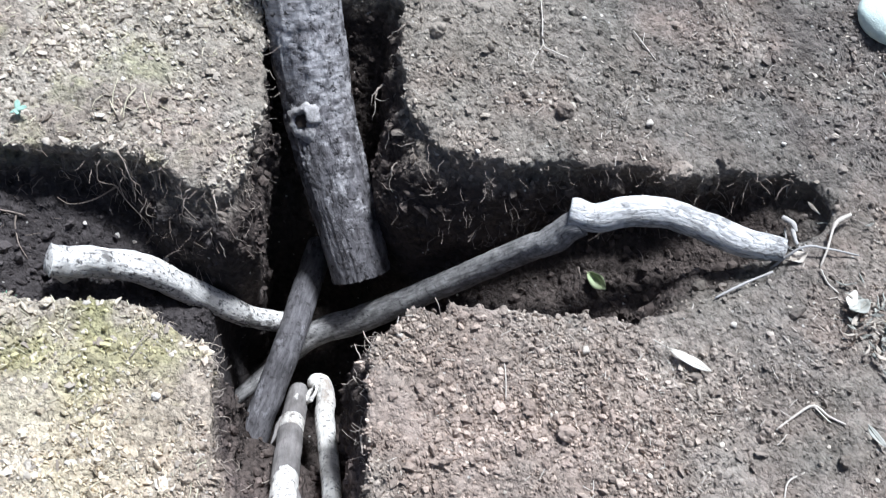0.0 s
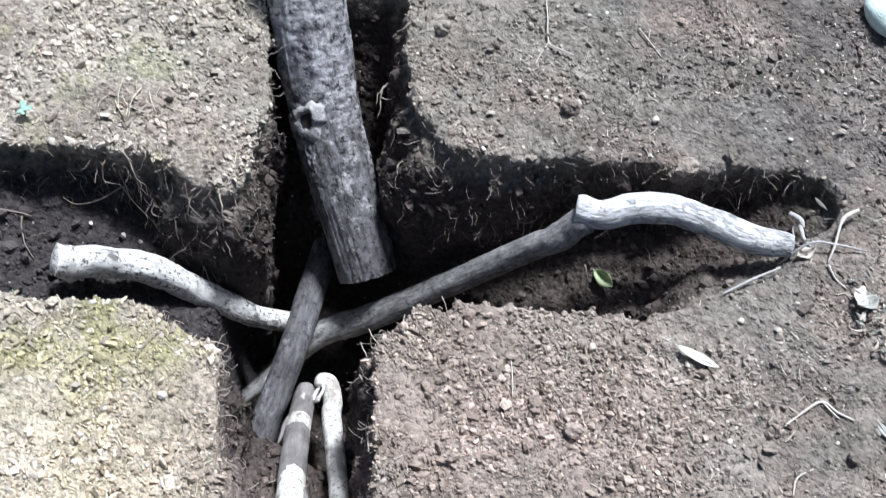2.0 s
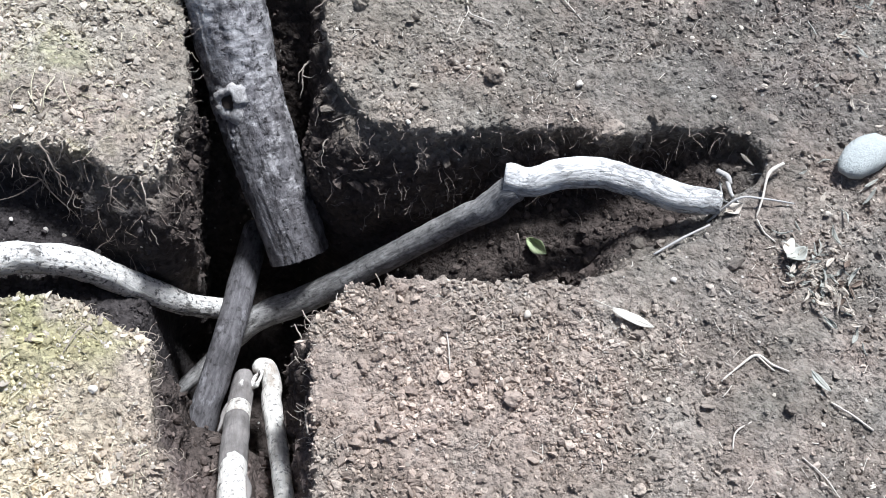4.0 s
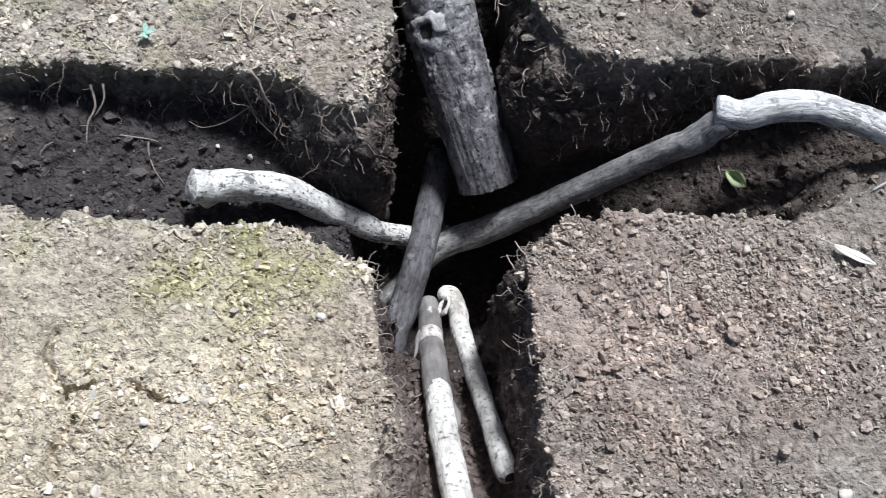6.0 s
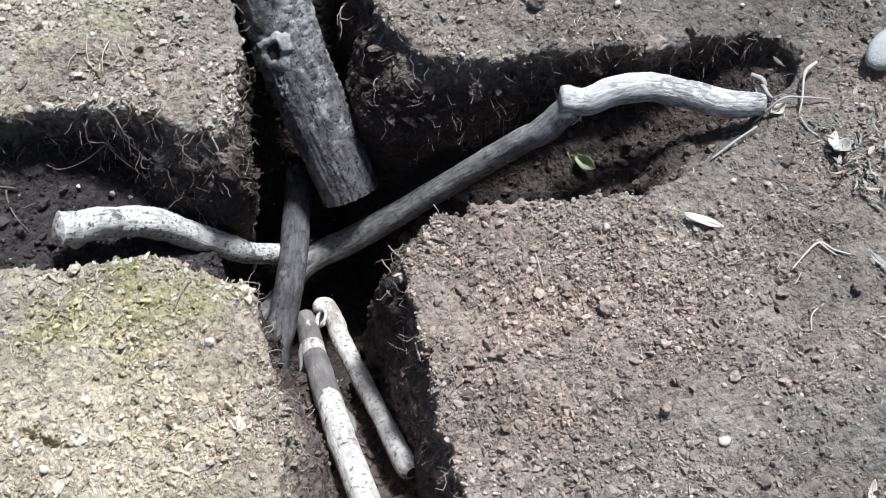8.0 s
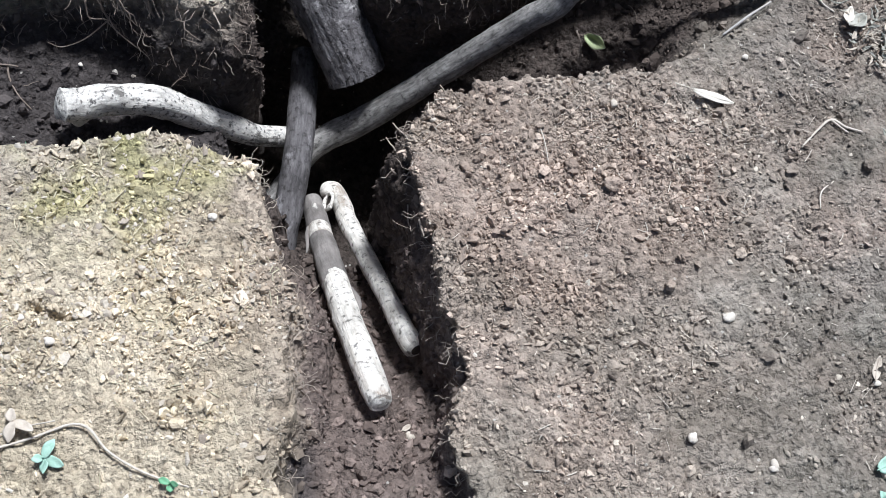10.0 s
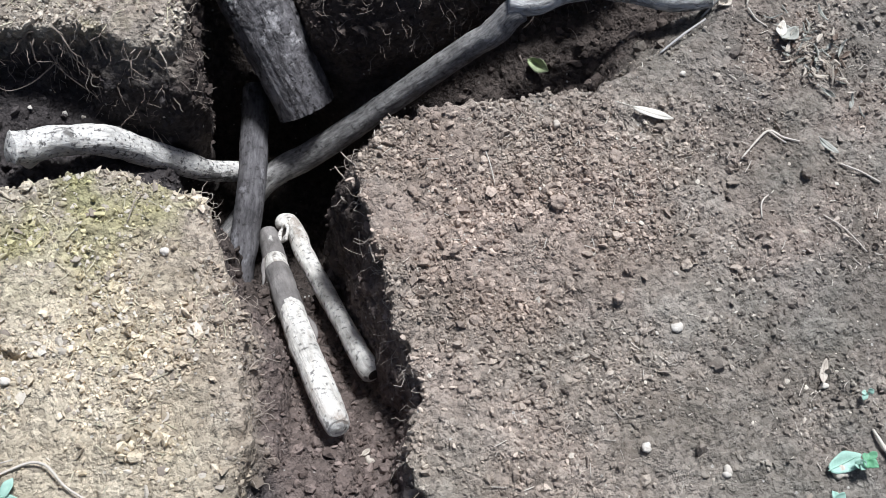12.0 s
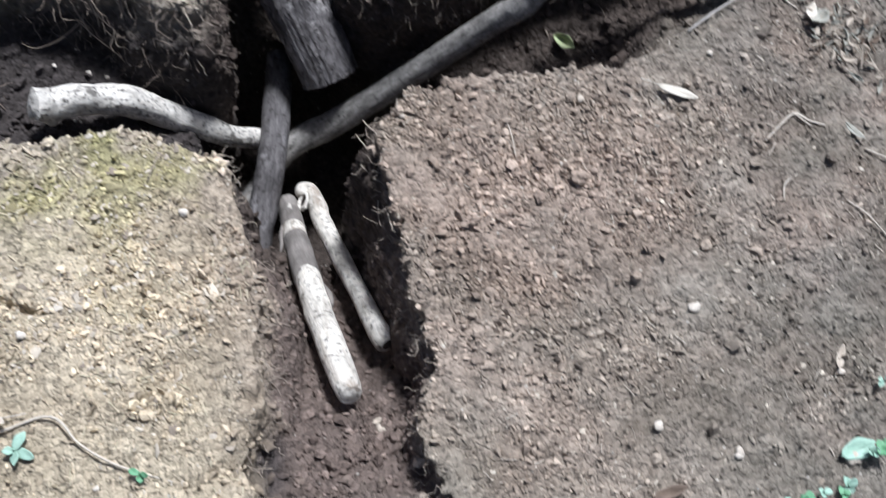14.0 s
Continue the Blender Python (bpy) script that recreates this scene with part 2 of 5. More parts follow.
def stone_material(name, lo, hi):
    n = Nodes(name)
    n.pos = n.tree.nodes.new("ShaderNodeNewGeometry").outputs["Position"]
    col = n.mix(n.chance(), lo, hi)
    col = n.mix(0.7, col, n.mix(n.noise(140, 4), (0.62, 0.6, 0.57), (1.25, 1.22, 1.2)), "MULTIPLY")
    return n.done(col, 0.85, n.noise(350, 4), 0.0015, 0.3)


def bark_material(name, dark, light, patch=None, patch_lo=0.55, along=9.0, scale=60, spots=0.4, edge=0.05):
    """Bark or weathered wood; the grain runs along the limb."""
    n = Nodes(name).along_grain()
    v = n.stretch(1, 1, 1 / along)
    fibre = n.noise(scale * 3.0, 5, 0.65, v)
    mottled = n.noise(scale * 0.55, 4, 0.6)
    blotch = n.noise(scale * 1.3, 4, 0.7, n.stretch(1, 1, 0.7))
    col = n.mix(n.curve(fibre, (0.3, 0.0), (0.72, 1.0)), dark, light)
    col = n.mix(0.7, col, n.mix(n.curve(mottled, (0.35, 0.0), (0.68, 1.0)), (0.55, 0.54, 0.53), (1.25, 1.24, 1.22)), "MULTIPLY")
    if patch:
        where = n.curve(n.noise(scale * 0.32, 5, 0.7, n.stretch(1, 1, 0.45)), (patch_lo, 0.0), (patch_lo + edge, 1.0))
        col = n.mix(where, col, n.mix(n.curve(fibre, (0.25, 0.0), (0.6, 1.0)), tuple(c * 0.72 for c in patch), patch))
    smudge = n.curve(blotch, (0.30, 1.0), (0.46, 0.0))
    col = n.mix(n.math("MULTIPLY", smudge, spots * 0.7), col, tuple(c * 0.45 for c in dark))
    speck = n.curve(n.noise(scale * 2.2, 3, 0.5), (0.24 + 0.1 * spots, 1.0), (0.36 + 0.1 * spots, 0.0))
    col = n.mix(n.math("MULTIPLY", speck, spots), col, (0.035, 0.03, 0.028))
    return n.done(col, 0.8, n.math("ADD", fibre, n.math("MULTIPLY", mottled, 0.6)), 0.0025, 0.25)


def log_bark_material():
    """Grey bark: fine scales, small dark pits, ripples across, pale rubbed patches towards the upper end."""
    n = Nodes("grey_log_bark").along_grain()
    run = n.axis(2)
    warp = n.mix(0.010, n.pos, n.tree_noise_color(45), "ADD")
    scale = n.noise(78, 6, 0.74, n.scaled(warp, 1, 1, 0.42))
    ripple = n.noise(75, 4, 0.6, n.scaled(warp, 0.5, 0.5, 1.7))
    streak = n.noise(42, 5, 0.68, n.scaled(warp, 1, 1, 0.20))
    big = n.noise(13, 4, 0.6)
    col = n.mix(n.curve(scale, (0.36, 0.0), (0.62, 1.0)), (0.070, 0.063, 0.062), (0.235, 0.220, 0.219))
    col = n.mix(0.8, col, n.mix(n.curve(big, (0.36, 0.0), (0.64, 1.0)), (0.62, 0.61, 0.61), (1.3, 1.28, 1.27)), "MULTIPLY")
    rub = n.math("ADD", n.math("MULTIPLY", n.noise(28, 5, 0.72), 1.0), n.math("MULTIPLY", n.math("MINIMUM", run, 0.40), 0.62))
    rub = n.curve(rub, (0.61, 0.0), (0.72, 1.0))
    col = n.mix(n.math("MULTIPLY", rub, 0.85), col, n.mix(n.curve(ripple, (0.35, 0.0), (0.6, 1.0)), (0.24, 0.223, 0.215), (0.60, 0.567, 0.545)))
    pit = n.curve(n.noise(130, 4, 0.6, n.scaled(warp, 0.75, 0.75, 0.8)), (0.34, 1.0), (0.41, 0.0))
    col = n.mix(n.math("MULTIPLY", pit, 0.8), col, (0.04, 0.035, 0.034))
    split = n.math("MULTIPLY", n.curve(streak, (0.33, 1.0), (0.42, 0.0)), n.curve(run, (0.0, 1.0), (0.24, 0.15)))
    col = n.mix(n.math("MULTIPLY", split, 0.75), col, (0.05, 0.044, 0.042))
    h = n.math("ADD", n.math("MULTIPLY", scale, 0.9), n.math("ADD", n.math("MULTIPLY", pit, -0.6), n.math("ADD", n.math("MULTIPLY", split, -1.2), n.math("MULTIPLY", ripple, 0.4))))
    return n.done(col, 0.75, h, 0.008, 0.3)


def weathered_material(name, dark, light):
    """Bleached wood with broken drying cracks along the limb, greyer towards the outer end."""
    n = Nodes(name).along_grain()
    fibre = n.noise(230, 5, 0.65, n.stretch(1, 1, 0.16))
    warp = n.mix(0.006, n.pos, n.tree_noise_color(70), "ADD")
    crack = n.curve(n.noise(210, 5, 0.7, n.scaled(warp, 1, 1, 0.34)), (0.43, 1.0), (0.50, 0.0))
    worn = n.curve(n.math("ADD", n.noise(26, 4), n.math("MULTIPLY", n.axis(2), 0.55)), (0.44, 0.25), (0.70, 1.0))
    col = n.mix(n.curve(fibre, (0.3, 0.0), (0.6, 1.0)), dark, light)
    col = n.mix(n.math("MULTIPLY", worn, 0.6), col, n.mix(fibre, tuple(c * 0.45 for c in dark), light))
    below = n.curve(n.math("ADD", n.math("MULTIPLY", n.axis(1), 22.0), 0.5), (0.25, 1.0), (0.95, 0.3))
    crack = n.math("MULTIPLY", n.math("MULTIPLY", crack, worn), below)
    col = n.mix(n.math("MULTIPLY", crack, 0.85), col, (0.06, 0.054, 0.05))
    return n.done(col, 0.8, n.math("SUBTRACT", fibre, n.math("MULTIPLY", crack, 1.4)), 0.003, 0.25)


def plain_material(name, lo, hi, scale=90, rough=0.7, spec=0.3):
    n = Nodes(name)
    col = n.mix(n.noise(scale, 4), lo, hi)
    return n.done(col, rough, n.noise(scale * 4, 3), 0.0008, spec)


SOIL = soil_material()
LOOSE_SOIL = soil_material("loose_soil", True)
CRUMB = crumb_material("soil_crumbs", (0.11, 0.095, 0.083), (0.42, 0.36, 0.305), 0.07)
CRUMB_DRY = crumb_material("dry_crumbs", (0.24, 0.20, 0.158), (0.66, 0.595, 0.49), 0.12)
CRUMB_DARK = crumb_material("dark_crumbs", (0.03, 0.025, 0.022), (0.13, 0.108, 0.094), 0.02)
LOG_BARK = log_bark_material()
KNOT = bark_material("knot_wood", (0.27, 0.25, 0.235), (0.70, 0.665, 0.63), None, 0.5, 1.0, 70, 0.35)
LOG_CUT = bark_material("sawn_dark_wood", (0.07, 0.058, 0.05), (0.22, 0.19, 0.165), None, 0.5, 1.0, 70, 0.4)
PALE_BARK = bark_material("pale_stripped_wood", (0.54, 0.495, 0.43), (0.87, 0.835, 0.765), (0.40, 0.34, 0.28), 0.54, 7, 60, 0.7, 0.10)
MOTTLED_WOOD = bark_material("mottled_pale_wood", (0.56, 0.52, 0.46), (0.88, 0.85, 0.79), (0.20, 0.185, 0.165), 0.565, 3, 80, 0.85, 0.05)
WHITE_WOOD = weathered_material("weathered_white_wood", (0.46, 0.43, 0.395), (0.84, 0.81, 0.76))
GREY_BARK = bark_material("grey_brown_bark", (0.13, 0.122, 0.113), (0.47, 0.446, 0.415), None, 0.5, 4, 80, 0.6)
DARK_BARK = bark_material("dark_grey_bark", (0.065, 0.060, 0.061), (0.20, 0.187, 0.187), (0.30, 0.285, 0.285), 0.57, 4, 60, 0.7)
SMOOTH_BARK = bark_material("smooth_grey_bark", (0.17, 0.152, 0.138), (0.285, 0.262, 0.243), (0.60, 0.56, 0.50), 0.69, 6, 45, 0.25, 0.03)
# near-black colour that stands for the shade inside holes
HOLLOW = plain_material("hole_shade", (0.02, 0.016, 0.013), (0.06, 0.045, 0.035))
ROOT = plain_material("pale_root_skin", (0.21, 0.168, 0.13), (0.48, 0.41, 0.335), 120)
ROOT_DARK = plain_material("brown_root_skin", (0.13, 0.10, 0.078), (0.32, 0.26, 0.21), 120)
LEAF_BROWN = plain_material("brown_dead_leaf", (0.09, 0.065, 0.048), (0.22, 0.165, 0.125), 90)
LEAF_TURNING = plain_material("yellow_green_leaf", (0.16, 0.24, 0.07), (0.58, 0.60, 0.36), 45, 0.5)
TWIG = plain_material("bleached_twig", (0.42, 0.36, 0.29), (0.70, 0.64, 0.55), 150)
TWIG_GREY = plain_material("grey_twig", (0.28, 0.26, 0.238), (0.55, 0.52, 0.48), 150)
STONE_PALE = stone_material("pale_stone", (0.52, 0.46, 0.38), (0.78, 0.73, 0.65))
LEAF_CREAM = plain_material("cream_leaf", (0.52, 0.47, 0.38), (0.74, 0.69, 0.60), 60)
LEAF_DRY = plain_material("dry_pale_leaf", (0.34, 0.28, 0.22), (0.66, 0.59, 0.49), 90)
LEAF_GREEN = plain_material("green_leaf", (0.10, 0.27, 0.13), (0.22, 0.43, 0.26), 70, 0.5)
LEAF_MINT = plain_material("grey_green_leaf", (0.22, 0.38, 0.29), (0.44, 0.60, 0.49), 70, 0.5)
LEAF_GREY = plain_material("grey_rotten_leaf", (0.20, 0.195, 0.16), (0.52, 0.505, 0.44), 70)
GRASS_DRY = plain_material("straw", (0.46, 0.40, 0.26), (0.68, 0.62, 0.46), 100)


# ---- mesh helpers ----
def mesh_object(name, verts, faces, material, parent=None, label="", smooth=True, grain=None):
    me = bpy.data.meshes.new(name)
    me.from_pydata([tuple(v) for v in verts], [], [tuple(f) for f in faces])
    flow = me.attributes.new("grain", "FLOAT_VECTOR", "POINT")
    flow.data.foreach_set("vector", np.asarray(verts if grain is None else grain, np.float32).ravel())
    me.materials.append(material)
    if smooth:
        me.shade_smooth()
    me.update()
    ob = new(name, me)
    if parent:
        ob.parent = parent
    return tagged(ob, label)


def part(name, bm, material, parent, label=""):
    me = bpy.data.meshes.new(name)
    bm.to_mesh(me)
    bm.free()
    me.materials.append(material)
    me.shade_smooth()
    ob = new(name, me)
    ob.parent = parent
    return tagged(ob, label)


def smooth_line(points, steps):
    """Catmull-Rom through rows of (x, y, z, radius)."""
    p = np.array(points, float)
    p = np.vstack([2 * p[0] - p[1], p, 2 * p[-1] - p[-2]])
    out = []
    for k in range(1, len(p) - 2):
        t = np.linspace(0, 1, steps, endpoint=False)[:, None]
        a, b, c, d = p[k - 1], p[k], p[k + 1], p[k + 2]
        out.append(0.5 * (2 * b + (c - a) * t + (2 * a - 5 * b + 4 * c - d) * t**2 + (3 * b - a - 3 * c + d) * t**3))
    return np.vstack([*out, p[-2][None]])


def tube(points, sides=16, steps=10, rough=0.06, ridges=0.0, seed=0, knobs=(), flat=1.0, cap=True, scaly=0.0):
    """A swept limb: verts and faces, with uneven girth. knobs: (place along 0..1, turn, height, width)."""
    line = smooth_line(points, steps)
    c, rad = line[:, :3], line[:, 3]
    n = len(c)
    tang = np.gradient(c, axis=0)
    tang /= np.linalg.norm(tang, axis=1, keepdims=True)
    side = np.cross(tang[0], (0, 0, 1.0))
    if np.linalg.norm(side) < 0.2:
        side = np.cross(tang[0], (1.0, 0, 0))
    sides_dir = []
    for k in range(n):
        side = side - tang[k] * (side @ tang[k])
        side /= np.linalg.norm(side)
        sides_dir.append(side.copy())
    sd = np.array(sides_dir)
    up = np.cross(sd, tang)
    ang = np.linspace(0, 2 * np.pi, sides, endpoint=False)
    dirs = sd[:, None] * np.cos(ang)[None, :, None] + up[:, None] * np.sin(ang)[None, :, None] * flat
    base = c[:, None] + dirs * rad[:, None, None]
    flatp = base.reshape(-1, 3)
    mean = float(rad.mean())
    dev = vnoise(flatp, 0.55 / mean, seed * 3.1) + 0.5 * vnoise(flatp, 1.6 / mean, seed * 1.7 + 9)
    r = rad[:, None] * (1 + rough * dev.reshape(n, sides))
    if scaly:
        s = vnoise(flatp, 8.0 / mean, seed + 2.2) + 0.6 * vnoise(flatp, 15.0 / mean, seed + 5.5)
        where = ramp(vnoise(flatp, 1.1 / mean, seed + 8.8), -0.5, 0.3)
        r = r + rad[:, None] * (scaly * where * (ramp(s, -0.25, 0.15) - 0.6)).reshape(n, sides)
    if ridges:
        along = np.linspace(0, 1, n)[:, None]
        q = np.stack([np.cos(ang)[None] * 5 + 0 * along, np.sin(ang)[None] * 5 + 0 * along, 0 * ang[None] + along * 7], -1).reshape(-1, 3)
        r = r + rad[:, None] * ridges * (np.abs(vnoise(q, 1.3, seed + 4.4)).reshape(n, sides) - 0.35)
    u = np.linspace(0, 1, n)
    for place, turn, high, wide in knobs:
        da = np.angle(np.exp(1j * (ang - turn)))
        r = r + rad[:, None] * high * np.exp(-((u[:, None] - place) / wide) ** 2 - (da[None] / 0.7) ** 2)
    v = (c[:, None] + dirs * r[..., None]).reshape(-1, 3)
    faces = []
    for k in range(n - 1):
        for j in range(sides):
            a, b = k * sides + j, k * sides + (j + 1) % sides
            faces.append((a, b, b + sides, a + sides))
    if cap:
        faces.append(tuple(reversed(range(sides))))
        faces.append(tuple(range((n - 1) * sides, n * sides)))
    run = np.concatenate([[0], np.cumsum(np.linalg.norm(np.diff(c, axis=0), axis=1))])
    grain = np.stack([r * np.cos(ang)[None] + seed * 0.37, r * np.sin(ang)[None], run[:, None] + 0 * r], -1).reshape(-1, 3)
    return v, faces, grain


def along_frame(a, b):
    """A pose at a whose z runs towards b."""
    d = (Vector(b) - Vector(a)).normalized()
    return Matrix.Translation(a) @ d.to_track_quat("Z", "Y").to_matrix().to_4x4()


def limb_part(name, points, material, thing, label="", **kw):
    """A tube as a part of a thing whose pose is already set; points are in the world."""
    v, f, grain = tube(points, **kw)
    inv = np.array(thing.matrix_world.inverted())
    v = v @ inv[:3, :3].T + inv[:3, 3]
    return mesh_object(name, v, f, material, thing, label, grain=grain)


def thing_at(name, m, label, category, group=""):
    ob = new(name)
    ob.empty_display_size = 0.02
    ob.matrix_world = m
    ob.matrix_basis = m
    bpy.context.view_layer.update()
    return tagged(ob, label, category, group)


def end_disc(name, points, material, thing, at_end=True, bulge=0.12, proud=0.0015, label="", seed=0):
    """A rough cut end: rings of a disc, slightly domed and torn."""
    p = np.array(points, float)
    a, b = (p[-1], p[-2]) if at_end else (p[0], p[1])
    d = a[:3] - b[:3]
    d /= np.linalg.norm(d)
    s = np.cross(d, (0, 0, 1.0)) if abs(d[2]) < 0.9 else np.cross(d, (1.0, 0, 0))
    s /= np.linalg.norm(s)
    u = np.cross(d, s)
    rad = a[3] * 0.98
    verts, faces, m = [a[:3] + d * (proud + rad * bulge)], [], 18
    for ring in range(1, 5):
        for k in range(m):
            w = 2 * np.pi * k / m
            rr = rad * ring / 4
            verts.append(a[:3] + (s * np.cos(w) + u * np.sin(w)) * rr + d * (proud + rad * bulge * (1 - (ring / 4) ** 2)))
    verts = np.array(verts)
    verts = verts + d * (vnoise(verts, 1.4 / rad, seed + 2.0) * rad * 0.10)[:, None]
    for k in range(m):
        faces.append((0, 1 + k, 1 + (k + 1) % m))
    for ring in range(3):
        for k in range(m):
            o, q = 1 + ring * m, 1 + (ring + 1) * m
            faces.append((o + k, q + k, q + (k + 1) % m, o + (k + 1) % m))
    inv = np.array(thing.matrix_world.inverted())
    return mesh_object(name, verts @ inv[:3, :3].T + inv[:3, 3], faces, material, thing, label)


# ---- the cross ditch: edges of the four blocks of earth, in plan ----
EDGE_A = [(-0.130, 0.448), (-0.127, 0.323), (-0.116, 0.240), (-0.112, 0.135), (-0.127, 0.053), (-0.148, 0.001), (-0.205, 0.024),
          (-0.258, 0.051), (-0.305, 0.068), (-0.353, 0.075), (-0.400, 0.071), (-0.454, 0.085), (-0.520, 0.095), (-0.627, 0.094), (-0.800, 0.050)]
EDGE_B = [(-0.800, -0.100), (-0.599, -0.109), (-0.474, -0.134), (-0.326, -0.149), (-0.258, -0.163), (-0.218, -0.180), (-0.181, -0.209),
          (-0.158, -0.247), (-0.149, -0.309), (-0.150, -0.360), (-0.163, -0.422), (-0.182, -0.533), (-0.209, -0.579), (-0.204, -0.665), (-0.220, -0.950)]
EDGE_C = [(-0.010, -0.950), (0.010, -0.673), (0.003, -0.583), (0.031, -0.517), (0.028, -0.482), (0.033, -0.411), (0.028, -0.350),
          (0.035, -0.294), (0.019, -0.223), (0.051, -0.183), (0.080, -0.164), (0.153, -0.169), (0.232, -0.173), (0.348, -0.189), (0.439, -0.175), (0.514, -0.144), (0.575, -0.106)]
EDGE_D = [(0.630, -0.028), (0.577, 0.014), (0.505, 0.025), (0.430, 0.016), (0.366, 0.033), (0.285, 0.043), (0.212, 0.036),
          (0.168, 0.055), (0.111, 0.087), (0.082, 0.133), (0.072, 0.221), (0.062, 0.320), (0.053, 0.439)]
OUTLINE = np.array(EDGE_A + EDGE_B + EDGE_C + EDGE_D)


def ditch_side(x, y):
    """Signed distance to the ditch's outline in plan, positive inside the ditch."""
    best = np.full(x.shape, 1e9)
    inside = np.zeros(x.shape, bool)
    for a, b in zip(OUTLINE, np.roll(OUTLINE, -1, axis=0)):
        ex, ey = b - a
        t = np.clip(((x - a[0]) * ex + (y - a[1]) * ey) / (ex * ex + ey * ey), 0, 1)
        best = np.minimum(best, np.hypot(x - a[0] - t * ex, y - a[1] - t * ey))
        cross = ((a[1] > y) != (b[1] > y)) & (x < ex * (y - a[1]) / (ey if ey else 1e-9) + a[0])
        inside ^= cross
    return np.where(inside, best, -best)


def ditch_floor(x, y):
    """Height of the ditch's floor: four ramps that run down into a pit."""
    pit = -0.50
    left = np.interp(x, [-0.8, -0.6, -0.36, -0.28, -0.20, -0.14], [0.0, -0.080, -0.110, -0.135, -0.172, -0.205])
    right = np.interp(x, [0.05, 0.2, 0.353, 0.5, 0.6, 0.66], [-0.30, -0.225, -0.156, -0.095, -0.05, 0.0])
    near = np.interp(y, [-0.95, -0.62, -0.52, -0.35, -0.26, -0.235], [-0.02, -0.065, -0.088, -0.205, -0.255, -0.265]) + 0.03 * ramp(x, -0.095, -0.13) * ramp(y, -0.42, -0.30)
    near = near - 0.055 * ramp(x, -0.062, -0.035) * ramp(y, -0.66, -0.50)
    far = np.interp(y, [0.05, 0.15, 0.25, 0.32, 0.37], [-0.36, -0.30, -0.20, -0.10, 0.03])
    left = left + 0.014 * ramp(y, -0.035, 0.045) * ramp(x, -0.16, -0.26)
    out = np.full(x.shape, pit)
    for f, w in ((left, ramp(x, -0.135, -0.185)), (right, ramp(x, 0.06, 0.12)), (near, ramp(y + 0.028 * ramp(x, -0.10, -0.055), -0.212, -0.248)), (far, ramp(y, 0.06, 0.14))):
        out = np.maximum(out, pit + (f - pit) * w)
    return out


CRACKS = [[(-0.520, -0.273), (-0.531, -0.307), (-0.507, -0.349), (-0.493, -0.382), (-0.516, -0.412), (-0.510, -0.441)],
          [(-0.507, -0.349), (-0.473, -0.342)], [(-0.431, -0.343), (-0.404, -0.361), (-0.388, -0.365)]]


def lie(x, y):
    """Lie of the untouched ground."""
    p = np.stack([x.ravel(), y.ravel(), 0 * x.ravel()], 1)
    h = 0.006 * vnoise(p, 6.0, 3.3) + 0.004 * vnoise(p, 17.0, 8.1)
    h = h.reshape(x.shape)
    h = h - 0.030 * np.exp(-((x + 0.16) ** 2 + (y + 0.005) ** 2) / 0.045**2) - 0.014 * np.exp(-((x - 0.04) ** 2 + (y + 0.20) ** 2) / 0.04**2)
    h = h + 0.035 * np.exp(-((x + 0.03) ** 2 / 0.12**2 + (y - 0.42) ** 2 / 0.05**2))    # spoil at the ditch's far end
    for line in CRACKS:
        for (ax, ay), (bx, by) in zip(line, line[1:]):
            t = np.clip(((x - ax) * (bx - ax) + (y - ay) * (by - ay)) / ((bx - ax) ** 2 + (by - ay) ** 2), 0, 1)
            h = h - 0.016 * np.exp(-((x - ax - t * (bx - ax)) ** 2 + (y - ay - t * (by - ay)) ** 2) / 0.0042**2)
    return h


def rest(x, y):
    """Height of the finished soil under a place."""
    i = np.clip(((np.asarray(x) - X0) / STEP).round().astype(int), 0, len(gx) - 1)
    j = np.clip(((np.asarray(y) - Y0) / STEP).round().astype(int), 0, len(gy) - 1)
    return HEIGHT[i, j]


VIEW_SHEAR = (0.078, -0.013)    # shears the cut to fit the camera's view: metres across for each metre up


def shifted(a, di, dj):
    """A grid moved by parts of a cell, its edge rows repeated."""
    for ax, d in ((0, di), (1, dj)):
        k = math.floor(d)
        one, two = (np.take(a, np.clip(np.arange(a.shape[ax]) - m, 0, a.shape[ax] - 1), axis=ax) for m in (k, k + 1))
        a = one * (1 - (d - k)) + two * (d - k)
    return a


